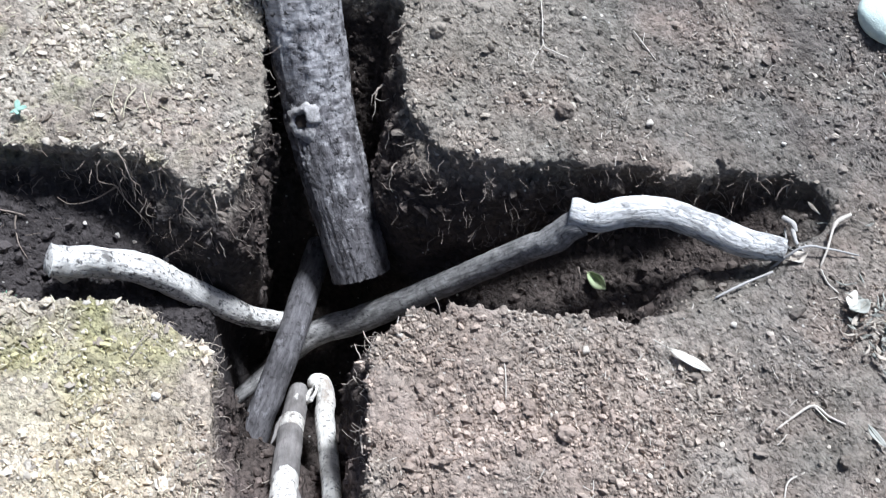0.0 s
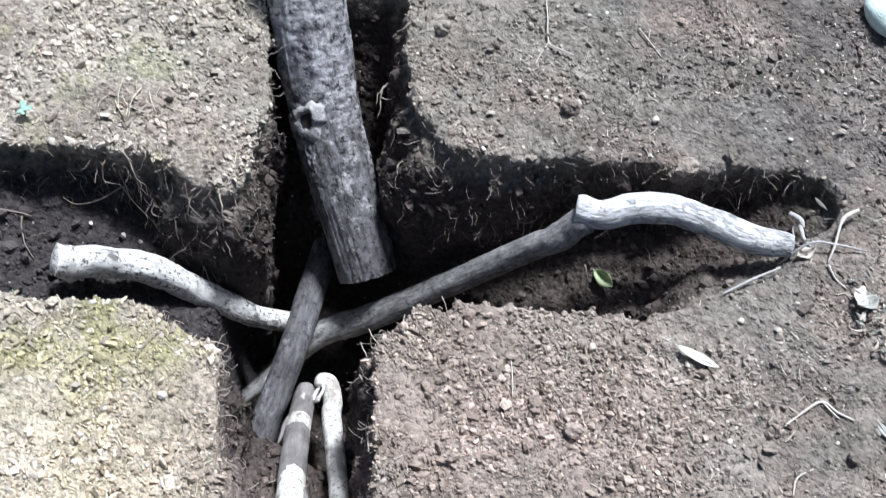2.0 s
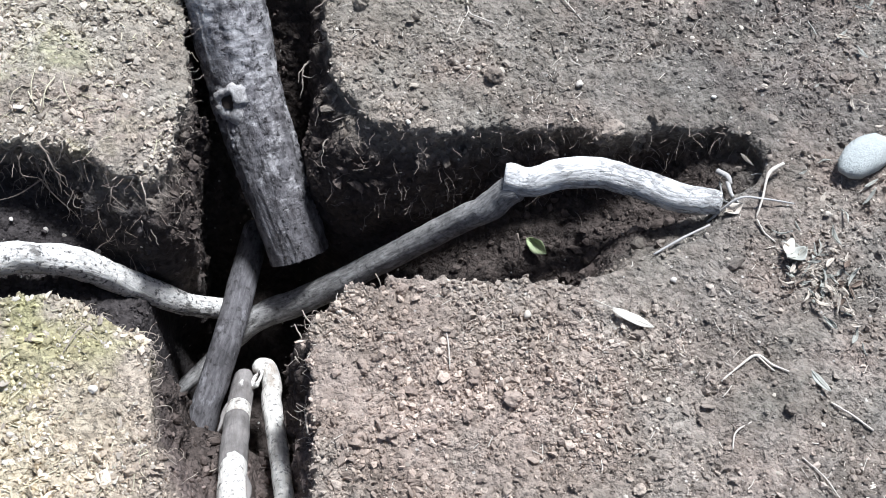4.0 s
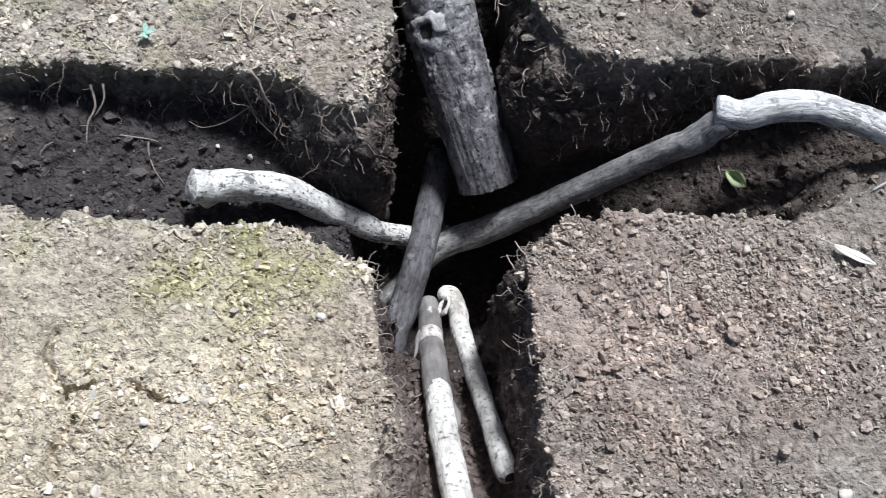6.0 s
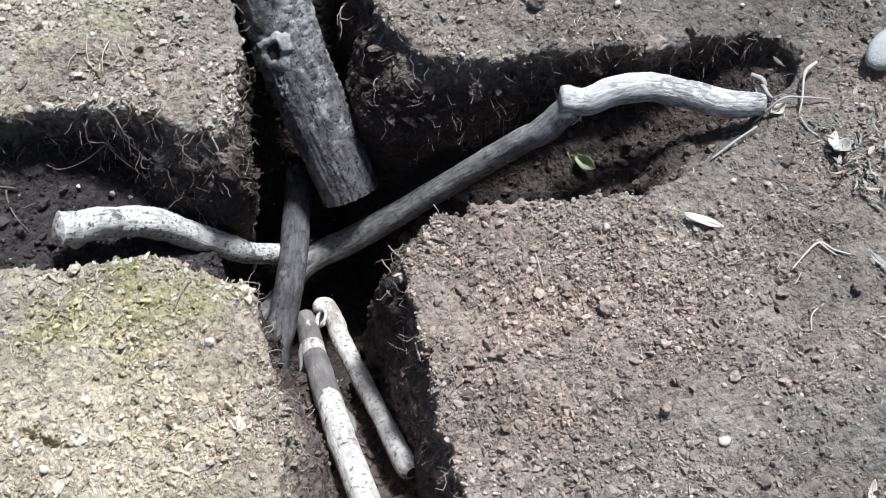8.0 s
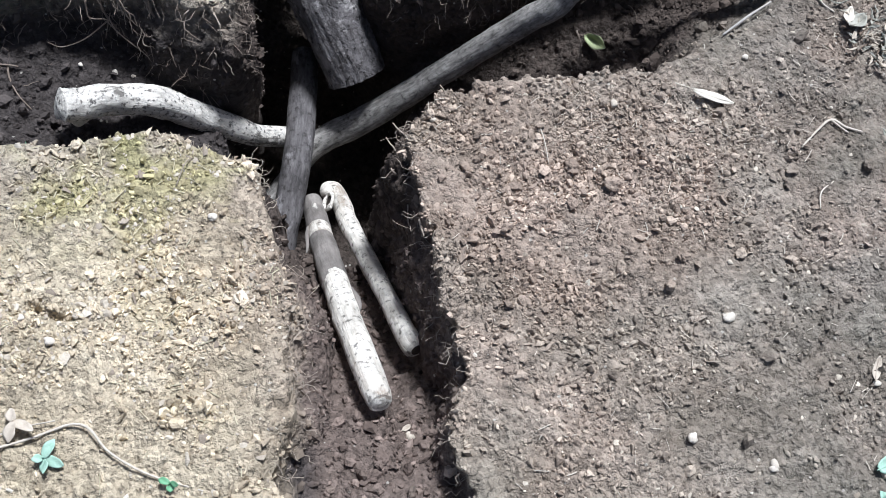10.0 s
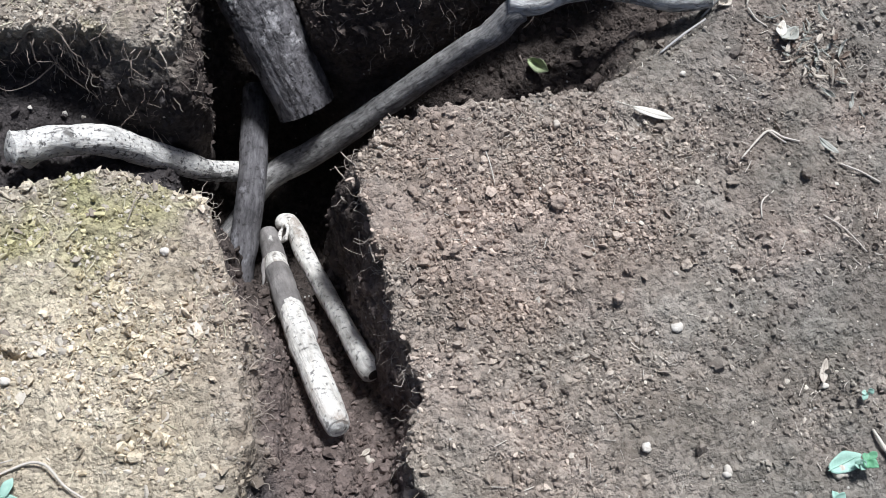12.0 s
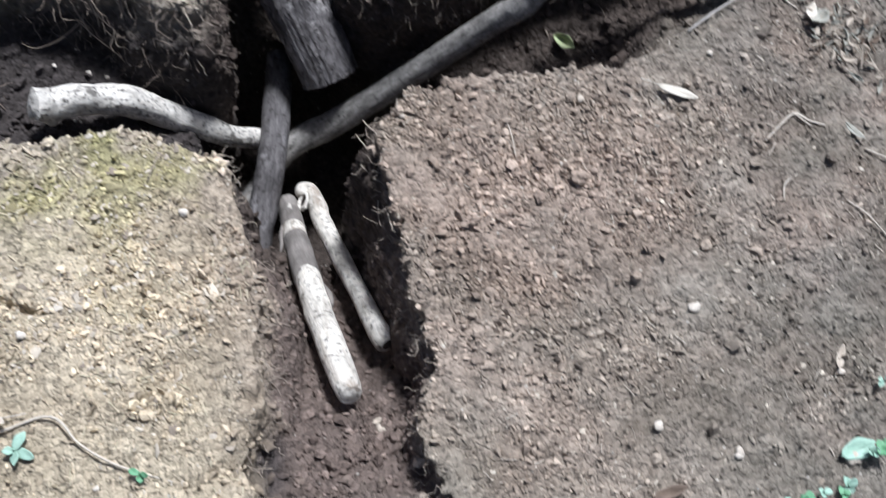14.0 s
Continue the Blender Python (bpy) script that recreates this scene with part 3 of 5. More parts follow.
def surface_net(f, origin, step):
    """Verts and quads of the zero surface of f (negative inside)."""
    neg = f < 0
    c = neg[:-1, :-1, :-1].astype(np.int8)
    for dx, dy, dz in ((1, 0, 0), (0, 1, 0), (0, 0, 1), (1, 1, 0), (1, 0, 1), (0, 1, 1), (1, 1, 1)):
        c = c + neg[dx:dx + c.shape[0], dy:dy + c.shape[1], dz:dz + c.shape[2]]
    idx = np.argwhere((c > 0) & (c < 8))
    number = np.full(c.shape, -1, np.int32)
    number[tuple(idx.T)] = np.arange(len(idx))
    total, count = np.zeros((len(idx), 3)), np.zeros(len(idx))
    corners = [np.array(k) for k in ((0, 0, 0), (1, 0, 0), (0, 1, 0), (1, 1, 0), (0, 0, 1), (1, 0, 1), (0, 1, 1), (1, 1, 1))]
    val = [f[tuple((idx + k).T)] for k in corners]
    for i in range(8):
        for j in range(i + 1, 8):
            if np.abs(corners[i] - corners[j]).sum() != 1:
                continue
            hit = (val[i] < 0) != (val[j] < 0)
            t = np.where(hit, val[i] / np.where(hit, val[i] - val[j], 1), 0)
            p = corners[i][None] + t[:, None] * (corners[j] - corners[i])[None]
            total += p * hit[:, None]
            count += hit
    verts = (idx + total / count[:, None]) * step + origin
    quads = []
    for ax in range(3):
        b, d = (ax + 1) % 3, (ax + 2) % 3
        sl0, sl1 = [slice(None)] * 3, [slice(None)] * 3
        sl0[ax], sl1[ax] = slice(0, -1), slice(1, None)
        change = neg[tuple(sl0)] != neg[tuple(sl1)]
        e = np.argwhere(change)
        ok = (e[:, b] > 0) & (e[:, d] > 0) & (e[:, b] < f.shape[b] - 1) & (e[:, d] < f.shape[d] - 1)
        e = e[ok]
        ub, ud = np.eye(3, dtype=int)[b], np.eye(3, dtype=int)[d]
        q = np.stack([number[tuple((e - ub - ud).T)], number[tuple((e - ud).T)], number[tuple(e.T)], number[tuple((e - ub).T)]], 1)
        flip = ~neg[tuple(e.T)]
        q[flip] = q[flip][:, ::-1]
        quads.append(q)
    return verts, np.vstack(quads)


X0, X1, Y0, Y1, Z0, Z1, STEP = -0.72, 0.96, -0.92, 0.46, -0.53, 0.05, 0.004
gx, gy, gz = np.arange(X0, X1, STEP), np.arange(Y0, Y1, STEP), np.arange(Z0, Z1, STEP)
px, py = np.meshgrid(gx, gy, indexing="ij")
p2 = np.stack([px.ravel(), py.ravel(), 0 * px.ravel()], 1)
edge_noise = (0.009 * vnoise(p2, 26.0, 1.2) + 0.006 * vnoise(p2, 62.0, 5.0) + 0.003 * vnoise(p2, 130.0, 2.0)).reshape(px.shape)
side2 = ditch_side(px, py) + edge_noise
top2, floor2 = lie(px, py), ditch_floor(px, py)
zz = gz[None, None]
deep = np.clip(-zz, 0, 0.14)
corner_slope = 0.42 * np.exp(-((px + 0.20) ** 2 / 0.075**2 + (py - 0.01) ** 2 / 0.06**2)) + 0.45 * ramp(py, -0.31, -0.41) * ramp(px, -0.05, -0.12) + 0.04 * ramp(py, -0.17, -0.24) * ramp(px, -0.05, -0.12) + 0.55 * np.exp(-((px - 0.12) ** 2 / 0.10**2 + (py - 0.07) ** 2 / 0.07**2))
corner_slope = corner_slope + 0.9 * ramp(px, 0.36, 0.46) * ramp(py, -0.05, -0.10)
lean2 = corner_slope + 0.02 + 0.09 * np.maximum(ramp(px, -0.04, 0.02), np.maximum(ramp(px, -0.16, -0.22), ramp(py, 0.03, -0.02)))
wall = side2[..., None] - lean2[..., None] * deep + 0.010 * ramp(-zz, 0.012, 0.03) * ramp(-zz, 0.07, 0.04)
carve = np.minimum(wall, zz - floor2[..., None])
for layer, depth in enumerate(gz):
    carve[:, :, layer] = shifted(carve[:, :, layer], *(c * min(depth, 0.0) / STEP for c in VIEW_SHEAR))
k = 0.007
a, b = zz - top2[..., None], carve
h = np.clip(0.5 + 0.5 * (a - b) / k, 0, 1)
field = (b * (1 - h) + a * h + k * h * (1 - h)).astype(np.float32)
band = np.abs(field) < 0.022
bi = np.argwhere(band)
bp = bi * STEP + np.array((X0, Y0, Z0))
below = ramp(-bp[:, 2], 0.0, 0.05)
grit = 0.0045 * vnoise(bp, 32.0) + 0.0038 * vnoise(bp, 70.0, 3.0) + 0.0036 * vnoise(bp, 140.0, 6.0)
field[tuple(bi.T)] -= (grit * (0.8 + 0.6 * below)).astype(np.float32)
solid = field < 0
HEIGHT = gz[len(gz) - 1 - np.argmax(solid[:, :, ::-1], axis=2)] + STEP / 2
soil_v, soil_q = surface_net(field, np.array((X0, Y0, Z0)), STEP)
keep = (soil_v[:, 2] > Z0 + 2 * STEP)[soil_q].all(1)
soil_q = soil_q[keep]
# the same sheet runs on to the horizon
rim = [(X0 + 0.02, Y0 + 0.02), (X1 - 0.02, Y0 + 0.02), (X1 - 0.02, Y1 - 0.02), (X0 + 0.02, Y1 - 0.02)]
rings = [[(x * s + o * cx, y * s + o * cy, zr) for (x, y), (cx, cy) in zip(rim, ((-1, -1), (1, -1), (1, 1), (-1, 1)))]
         for s, o, zr in ((1, 0, -0.012), (1, 0.3, -0.006), (1, 3, 0.0), (1, 40, 0.0), (1, 900, 0.0))]
extra = np.array([v for r in rings for v in r])
base = len(soil_v)
extra_q = np.array([(base + 4 * r + j, base + 4 * r + (j + 1) % 4, base + 4 * r + 4 + (j + 1) % 4, base + 4 * r + 4 + j) for r in range(4) for j in range(4)])[:, ::-1]
allv, allq = np.vstack([soil_v, extra]), np.vstack([soil_q, extra_q])
ground_me = bpy.data.meshes.new("ground")
ground_me.vertices.add(len(allv))
ground_me.vertices.foreach_set("co", allv.astype(np.float32).ravel())
ground_me.loops.add(len(allq) * 4)
ground_me.loops.foreach_set("vertex_index", allq.astype(np.int32).ravel())
ground_me.polygons.add(len(allq))
ground_me.polygons.foreach_set("loop_start", np.arange(len(allq), dtype=np.int32) * 4)
ground_me.update(calc_edges=True)
ground_me.shade_smooth()
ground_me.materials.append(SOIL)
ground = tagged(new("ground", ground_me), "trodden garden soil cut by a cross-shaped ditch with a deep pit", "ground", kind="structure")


# ---- the fire lay: log and branches that meet over the pit ----
def log_thing():
    pts = [(0.0107, 0.0074, -0.2495, 0.0435), (-0.0189, 0.1030, -0.1722, 0.0475), (-0.0453, 0.1969, -0.1067, 0.0510), (-0.0638, 0.3058, 0.0097, 0.0535), (-0.0673, 0.3872, 0.1232, 0.0545), (-0.0731, 0.4573, 0.1985, 0.0545)]
    log = thing_at("log", along_frame(pts[0][:3], pts[-1][:3]), "thick grey bark-covered log slanting down into the pit", "log")
    limb_part("bark", pts, LOG_BARK, log, sides=110, steps=40, scaly=0.045, rough=0.02, ridges=0.09, seed=2, flat=1.0, knobs=((0.22, 3.6, 0.06, 0.02), (0.35, 4.4, 0.07, 0.025), (0.12, 5.2, 0.06, 0.03), (0.5, 5.6, 0.06, 0.02), (0.03, 4.6, -0.10, 0.03), (0.62, 4.0, 0.06, 0.03)), cap=False)
    end_disc("sawn_end", pts, LOG_CUT, log, at_end=False, bulge=0.03, proud=-0.001, label="dark rough-sawn log end", seed=1)
    end_disc("upper_end", pts, LOG_CUT, log, at_end=True, bulge=0.03, proud=-0.001, seed=5)
    # a broken-off side knot with a hollow heart, its rim torn away on one side
    centre, out = Vector((-0.0670, 0.1610, -0.0745)), Vector((-0.435, -0.584, 0.687)).normalized()
    side = Vector((1, 0, 0)).cross(out).normalized()
    across = out.cross(side)
    ring, faces, n = [], [], 28
    inv = log.matrix_world.inverted()
    for prof_r, prof_h in ((0.033, -0.012), (0.025, -0.001), (0.0185, 0.006), (0.0125, 0.005), (0.0100, -0.002)):
        for j in range(n):
            w = 2 * math.pi * j / n
            wob = 1 + 0.14 * math.sin(2 * w + 1.9) + 0.10 * math.sin(3 * w + 0.7) + 0.09 * math.sin(5 * w) + 0.07 * math.sin(9 * w)
            tear = 0.75 + 0.75 * math.sin(w - 0.8) + 0.2 * math.sin(4 * w)
            ring.append(inv @ (centre + (side * math.cos(w) * 0.9 + across * math.sin(w)) * prof_r * wob + out * (prof_h * tear if prof_h > 0 else prof_h)))
    for k in range(4):
        for j in range(n):
            faces.append((k * n + j, k * n + (j + 1) % n, (k + 1) * n + (j + 1) % n, (k + 1) * n + j))
    knot = mesh_object("knot", ring, faces, KNOT, log, "pale raised knot scar")
    # a flat dark disc paints the hole's shade over the bark
    mesh_object("hollow", [inv @ (centre + (side * math.cos(w) * 0.8 + across * math.sin(w)) * 0.0118 + out * 0.0008) for w in np.linspace(0, 2 * math.pi, 14)[:-1]],
                [tuple(range(13))], HOLLOW, knot, "dark disc for the knot's shaded hole")
    return log


def branch(name, label, sections, ends, **kw):
    """A branch of one or more sections: (part name, points, material, label)."""
    first, last = sections[0][1][0], sections[-1][1][-1]
    thing = thing_at(name, along_frame(first[:3], last[:3]), label, "branch", "branches round the fire pit")
    def blunt(a, b):
        """A worn end: a narrower lip ahead of the full girth."""
        a, b = np.array(a), np.array(b)
        u = min(0.4, 0.35 * a[3] / np.linalg.norm(b[:3] - a[:3]))
        return [tuple(np.r_[a[:3], a[3] * 0.72]), tuple(np.r_[a[:3] + (b[:3] - a[:3]) * u, a[3]])]

    sections = [[s[0], list(s[1]), *s[2:]] for s in sections]
    sections[0][1][:1] = blunt(*sections[0][1][:2])
    sections[-1][1][-1:] = blunt(sections[-1][1][-1], sections[-1][1][-2])[::-1]
    for k, (part_name, pts, material, text) in enumerate(sections):
        limb_part(part_name, pts, material, thing, text, seed=kw.get("seed", 0) + k, sides=kw.get("sides", 24), steps=kw.get("steps", 12),
                  rough=kw.get("rough", 0.07), ridges=kw.get("ridges", 0.05), knobs=kw.get("knobs", {}).get(k, ()))
    if ends[0]:
        end_disc("broken_end", sections[0][1], ends[0], thing, False, 0.25, -0.001, seed=3)
    if ends[1]:
        end_disc("broken_end", sections[-1][1], ends[1], thing, True, 0.25, -0.001, seed=6)
    return thing


log_thing()
branch("branch", "pale peeled crooked branch reaching from the ditch into the pit",
       [("peeled_wood", [(-0.3793, -0.0728, -0.0427, 0.0205), (-0.3535, -0.0693, -0.0567, 0.0204), (-0.3255, -0.0628, -0.0669, 0.0195), (-0.2735, -0.0584, -0.0949, 0.0212), (-0.2278, -0.0602, -0.1483, 0.0175), (-0.1644, -0.0559, -0.2365, 0.0160), (-0.1086, -0.0347, -0.3158, 0.0155), (-0.0856, -0.0288, -0.3387, 0.0150)], MOTTLED_WOOD, "")],
       (MOTTLED_WOOD, MOTTLED_WOOD), seed=11, rough=0.13, ridges=0.16, knobs={0: ((0.34, 1.2, 0.40, 0.035), (0.03, 2.5, 0.35, 0.03), (0.05, 0.2, 0.30, 0.025), (0.09, 4.3, 0.55, 0.05), (0.02, 4.6, 0.6, 0.03), (0.15, 1.2, 0.22, 0.04), (0.20, 5.2, 0.35, 0.03), (0.62, 2.0, 0.15, 0.03))})
branch("branch", "long branch, grey-brown in the pit, weathered white and arched above",
       [("lower_shaft", [(-0.2250, -0.1520, -0.4150, 0.0100), (-0.1700, -0.1120, -0.3930, 0.0115), (-0.1071, -0.0680, -0.3680, 0.0150), (-0.0555, -0.0414, -0.3364, 0.0200), (0.0063, -0.0350, -0.3103, 0.0200), (0.0780, -0.0331, -0.2513, 0.0185), (0.1594, -0.0327, -0.1761, 0.0180), (0.2364, -0.0376, -0.0963, 0.0180), (0.2652, -0.0422, -0.0630, 0.0185), (0.2882, -0.0387, -0.0336, 0.0190), (0.3032, -0.0391, -0.0243, 0.0170)], GREY_BARK, "grey-brown bark"),
        ("weathered_shaft", [(0.2858, -0.0295, -0.0146, 0.0165), (0.3216, -0.0375, -0.0152, 0.0195), (0.3585, -0.0341, -0.0055, 0.0200), (0.4087, -0.0365, -0.0061, 0.0200), (0.4573, -0.0544, -0.0097, 0.0195), (0.5020, -0.0794, -0.0070, 0.0185), (0.5500, -0.0981, 0.0034, 0.0150)], WHITE_WOOD, "cracked weathered white wood")],
       (GREY_BARK, WHITE_WOOD), seed=21, ridges=0.09, knobs={1: ((0.02, 1.9, 0.45, 0.05),), 0: ((0.97, 4.4, 0.5, 0.05),)})
branch("branch", "straight dark grey branch lying across the others",
       [("bark", [(-0.0558, 0.0935, -0.3069, 0.0205), (-0.0693, 0.0286, -0.2948, 0.0210), (-0.0929, -0.0611, -0.2979, 0.0215), (-0.1220, -0.1342, -0.3259, 0.0215), (-0.1423, -0.1787, -0.3493, 0.0215), (-0.1636, -0.2369, -0.3832, 0.0215)], DARK_BARK, "")],
       (DARK_BARK, DARK_BARK), seed=31, rough=0.04)
half_peeled = branch("branch", "half-peeled branch, grey bark above and bare pale wood below",
       [("upper_bark", [(-0.0880, -0.1188, -0.3819, 0.0155), (-0.0886, -0.1542, -0.3485, 0.0170), (-0.0888, -0.1951, -0.3102, 0.0178)], SMOOTH_BARK, "smooth grey bark"),
        ("bare_patch", [(-0.0888, -0.1897, -0.3152, 0.0170), (-0.0887, -0.2094, -0.2969, 0.0174), (-0.0885, -0.2266, -0.2811, 0.0174)], PALE_BARK, "bare white patch"),
        ("grey_bark", [(-0.0886, -0.2216, -0.2857, 0.0184), (-0.0879, -0.2556, -0.2548, 0.0186), (-0.0861, -0.3060, -0.2106, 0.0190), (-0.0853, -0.3214, -0.1975, 0.0188)], SMOOTH_BARK, "dull grey bark sleeve"),
        ("peeled_wood", [(-0.0866, -0.2933, -0.2215, 0.0172), (-0.0844, -0.3383, -0.1835, 0.0182), (-0.0829, -0.3625, -0.1641, 0.0186), (-0.0798, -0.4037, -0.1328, 0.0180), (-0.0730, -0.4756, -0.0847, 0.0178), (-0.0677, -0.5204, -0.0598, 0.0150)], PALE_BARK, "bare pale wood")],
       (SMOOTH_BARK, PALE_BARK), seed=41, rough=0.05, ridges=0.03, knobs={3: ((0.10, 1.57, 0.10, 0.05), (0.45, 0.3, 0.14, 0.04), (0.8, 2.2, 0.15, 0.04))})
# torn strips of bark beside the bare wood
for pts in ([(-0.1040, -0.1880, -0.3060, 0.002), (-0.1080, -0.2070, -0.2930, 0.0034), (-0.1100, -0.2260, -0.2810, 0.0028), (-0.1140, -0.2400, -0.2740, 0.0012)],
            [(-0.0700, -0.3280, -0.1890, 0.0022), (-0.0640, -0.3500, -0.1720, 0.0044), (-0.0630, -0.3690, -0.1620, 0.0036), (-0.0680, -0.3810, -0.1540, 0.0014)]):
    limb_part("bark_strip", pts, SMOOTH_BARK, half_peeled, "loose strip of grey bark", sides=8, steps=5, rough=0.2, ridges=0.1, seed=4)
hooked = branch("branch", "slim pale branch with a bent, hollow broken tip",
       [("peeled_wood", [(-0.0677, -0.1209, -0.3630, 0.0110), (-0.0600, -0.1109, -0.3671, 0.0136), (-0.0513, -0.1159, -0.3705, 0.0148), (-0.0463, -0.1428, -0.3598, 0.0148), (-0.0442, -0.1890, -0.3249, 0.0145), (-0.0319, -0.2774, -0.2612, 0.0138), (-0.0204, -0.3675, -0.1880, 0.0132), (-0.0110, -0.4288, -0.1519, 0.0150), (-0.0055, -0.4452, -0.1437, 0.0140)], PALE_BARK, "")],
       (None, HOLLOW), seed=51, rough=0.06, ridges=0.06)
# the open broken tip: an oblique rim round a dark hole
tip, run = Vector((-0.0660, -0.1390, -0.3450)), Vector((-0.10, -0.80, 0.60)).normalized()
facing = Vector((-0.62, -0.10, 0.78))
facing = (facing - run * facing.dot(run)).normalized()
wide = facing.cross(run)
inv = hooked.matrix_world.inverted()
rim_v, rim_f = [], []
for j in range(24):
    w = 2 * math.pi * j / 24
    spoke = run * math.cos(w) * 0.0195 + wide * math.sin(w) * 0.0108
    thick = 0.0030 + 0.0008 * math.sin(3 * w + 1) + 0.0006 * math.sin(7 * w)
    for i in range(8):
        u = 2 * math.pi * i / 8
        rim_v.append(inv @ (tip + spoke + spoke.normalized() * thick * math.cos(u) + facing * thick * math.sin(u)))
for j in range(24):
    for i in range(8):
        rim_f.append((j * 8 + i, j * 8 + (i + 1) % 8, ((j + 1) % 24) * 8 + (i + 1) % 8, ((j + 1) % 24) * 8 + i))
rim = mesh_object("broken_rim", rim_v, rim_f, PALE_BARK, hooked, "thin pale rim of the broken tip")
# the shade inside the open tip, painted as a dark disc
mesh_object("hollow", [inv @ (tip - facing * 0.002 + run * math.cos(w) * 0.0190 + wide * math.sin(w) * 0.0105) for w in np.linspace(0, 2 * math.pi, 20)[:-1]],
            [tuple(range(19))], HOLLOW, rim, "dark disc for the tip's shaded hollow")


# ---- small forms ----
def lump(seed, detail=2, angular=0.35):
    bm = bmesh.new()
    bmesh.ops.create_icosphere(bm, subdivisions=detail, radius=1.0)
    v = np.array([x.co[:] for x in bm.verts])
    d = angular * vnoise(v, 0.9, seed * 2.3 + 1) + 0.5 * angular * vnoise(v, 2.1, seed * 1.1 + 7) + 0.3 * angular * vnoise(v, 4.5, seed + 3)
    for x, k in zip(bm.verts, d):
        x.co = x.co * (1 + float(k))
    me = bpy.data.meshes.new("lump")
    bm.to_mesh(me)
    bm.free()
    return me


def bulk(name, verts, tris, material, label, category, smooth=False):
    """One object of countless small pieces."""
    me = bpy.data.meshes.new(name)
    me.vertices.add(len(verts))
    me.vertices.foreach_set("co", np.asarray(verts, np.float32).ravel())
    n = tris.shape[1]
    me.loops.add(len(tris) * n)
    me.loops.foreach_set("vertex_index", np.asarray(tris, np.int32).ravel())
    me.polygons.add(len(tris))
    me.polygons.foreach_set("loop_start", np.arange(len(tris), dtype=np.int32) * n)
    me.update(calc_edges=True)
    if smooth:
        me.shade_smooth()
    else:
        me.shade_flat()
    me.materials.append(material)
    return tagged(new(name, me), label, category, kind="stuff")


quad_c = soil_v[soil_q].mean(1)
quad_n = np.cross(soil_v[soil_q[:, 2]] - soil_v[soil_q[:, 0]], soil_v[soil_q[:, 3]] - soil_v[soil_q[:, 1]])
quad_a = np.linalg.norm(quad_n, axis=1) / 2
quad_n = quad_n / (2 * quad_a[:, None] + 1e-12)
rng = np.random.RandomState(42)
_bm = bmesh.new()
bmesh.ops.create_icosphere(_bm, subdivisions=1, radius=1.0)
ICO_V = np.array([v.co[:] for v in _bm.verts])
ICO_F = np.array([[v.index for v in f.verts] for f in _bm.faces])
_bm.free()


def turns(n):
    """Random turning matrices."""
    q = rng.randn(n, 4)
    q /= np.linalg.norm(q, axis=1, keepdims=True)
    w, x, y, z = q.T
    return np.stack([1 - 2 * (y * y + z * z), 2 * (x * y - w * z), 2 * (x * z + w * y), 2 * (x * y + w * z), 1 - 2 * (x * x + z * z), 2 * (y * z - w * x),
                     2 * (x * z - w * y), 2 * (y * z + w * x), 1 - 2 * (x * x + y * y)], 1).reshape(-1, 3, 3)


def crumbs(name, where, weight, count, lo, hi, power, flat, material, label):
    """Loose crumbs on the soil faces chosen by where, thicker where weight is high."""
    ids = np.nonzero(where)[0]
    w = quad_a[ids] * weight[ids]
    pick = ids[rng.choice(len(ids), count, p=w / w.sum())]
    size = lo * (1 - rng.rand(count) * (1 - (lo / hi) ** power)) ** (-1 / power)
    v = ICO_V[None] * (1 + 0.45 * rng.uniform(-1, 1, (count, len(ICO_V), 1)))
    v = v * (size[:, None] * rng.uniform(0.5, 1.35, (count, 3)) * np.array((1.2, 0.95, flat)))[:, None]
    R = turns(count)
    if flat < 0.6:
        a = rng.uniform(0, 6.28, count)
        tilt = rng.normal(0, 0.35, (count, 2))
        R = np.zeros((count, 3, 3))
        R[:, 0, 0], R[:, 0, 1], R[:, 1, 0], R[:, 1, 1], R[:, 2, 2] = np.cos(a), -np.sin(a), np.sin(a), np.cos(a), 1
        R[:, 2, 0], R[:, 2, 1] = tilt.T
    v = np.einsum("nij,nkj->nki", R, v)
    c = quad_c[pick] + quad_n[pick] * (size * (0.15 if flat < 0.6 else 0.35))[:, None] + rng.uniform(-0.002, 0.002, (count, 3)) * (1, 1, 0)
    v = (v + c[:, None]).reshape(-1, 3)
    f = (ICO_F[None] + (np.arange(count) * len(ICO_V))[:, None, None]).reshape(-1, 3)
    return bulk(name, v, f, material, label, "soil")


on_top = (quad_n[:, 2] > 0.45) & (quad_c[:, 2] > -0.03)
on_floor = (quad_n[:, 2] > 0.35) & (quad_c[:, 2] <= -0.03) & (quad_c[:, 2] > -0.36)
clumping = np.clip(0.55 + 1.1 * vnoise(quad_c * (1, 1, 0), 11.0, 2.2) + 0.5 * vnoise(quad_c * (1, 1, 0), 34.0, 4.2), 0.06, 3)
west, east = quad_c[:, 0] < -0.05, quad_c[:, 0] >= -0.05
corner = np.exp(-((quad_c[:, 0] - 0.13) ** 2 + (quad_c[:, 1] + 0.32) ** 2) / 0.22**2)
crumbs("dry_soil_crumbs", on_top & west, clumping, 15000, 0.0013, 0.0068, 1.9, 0.6, LOOSE_SOIL, "pale dry crumbs scattered over trodden soil")
crumbs("soil_flakes", on_top & west, clumping, 4600, 0.0013, 0.0066, 2.1, 0.3, CRUMB_DRY, "pale flat flakes of dry earth and chaff")
crumbs("soil_crumbs", on_top & east, clumping * (0.45 + 1.6 * corner), 25000, 0.0012, 0.0056, 2.1, 0.7, LOOSE_SOIL, "brown crumbs scattered over loose soil")
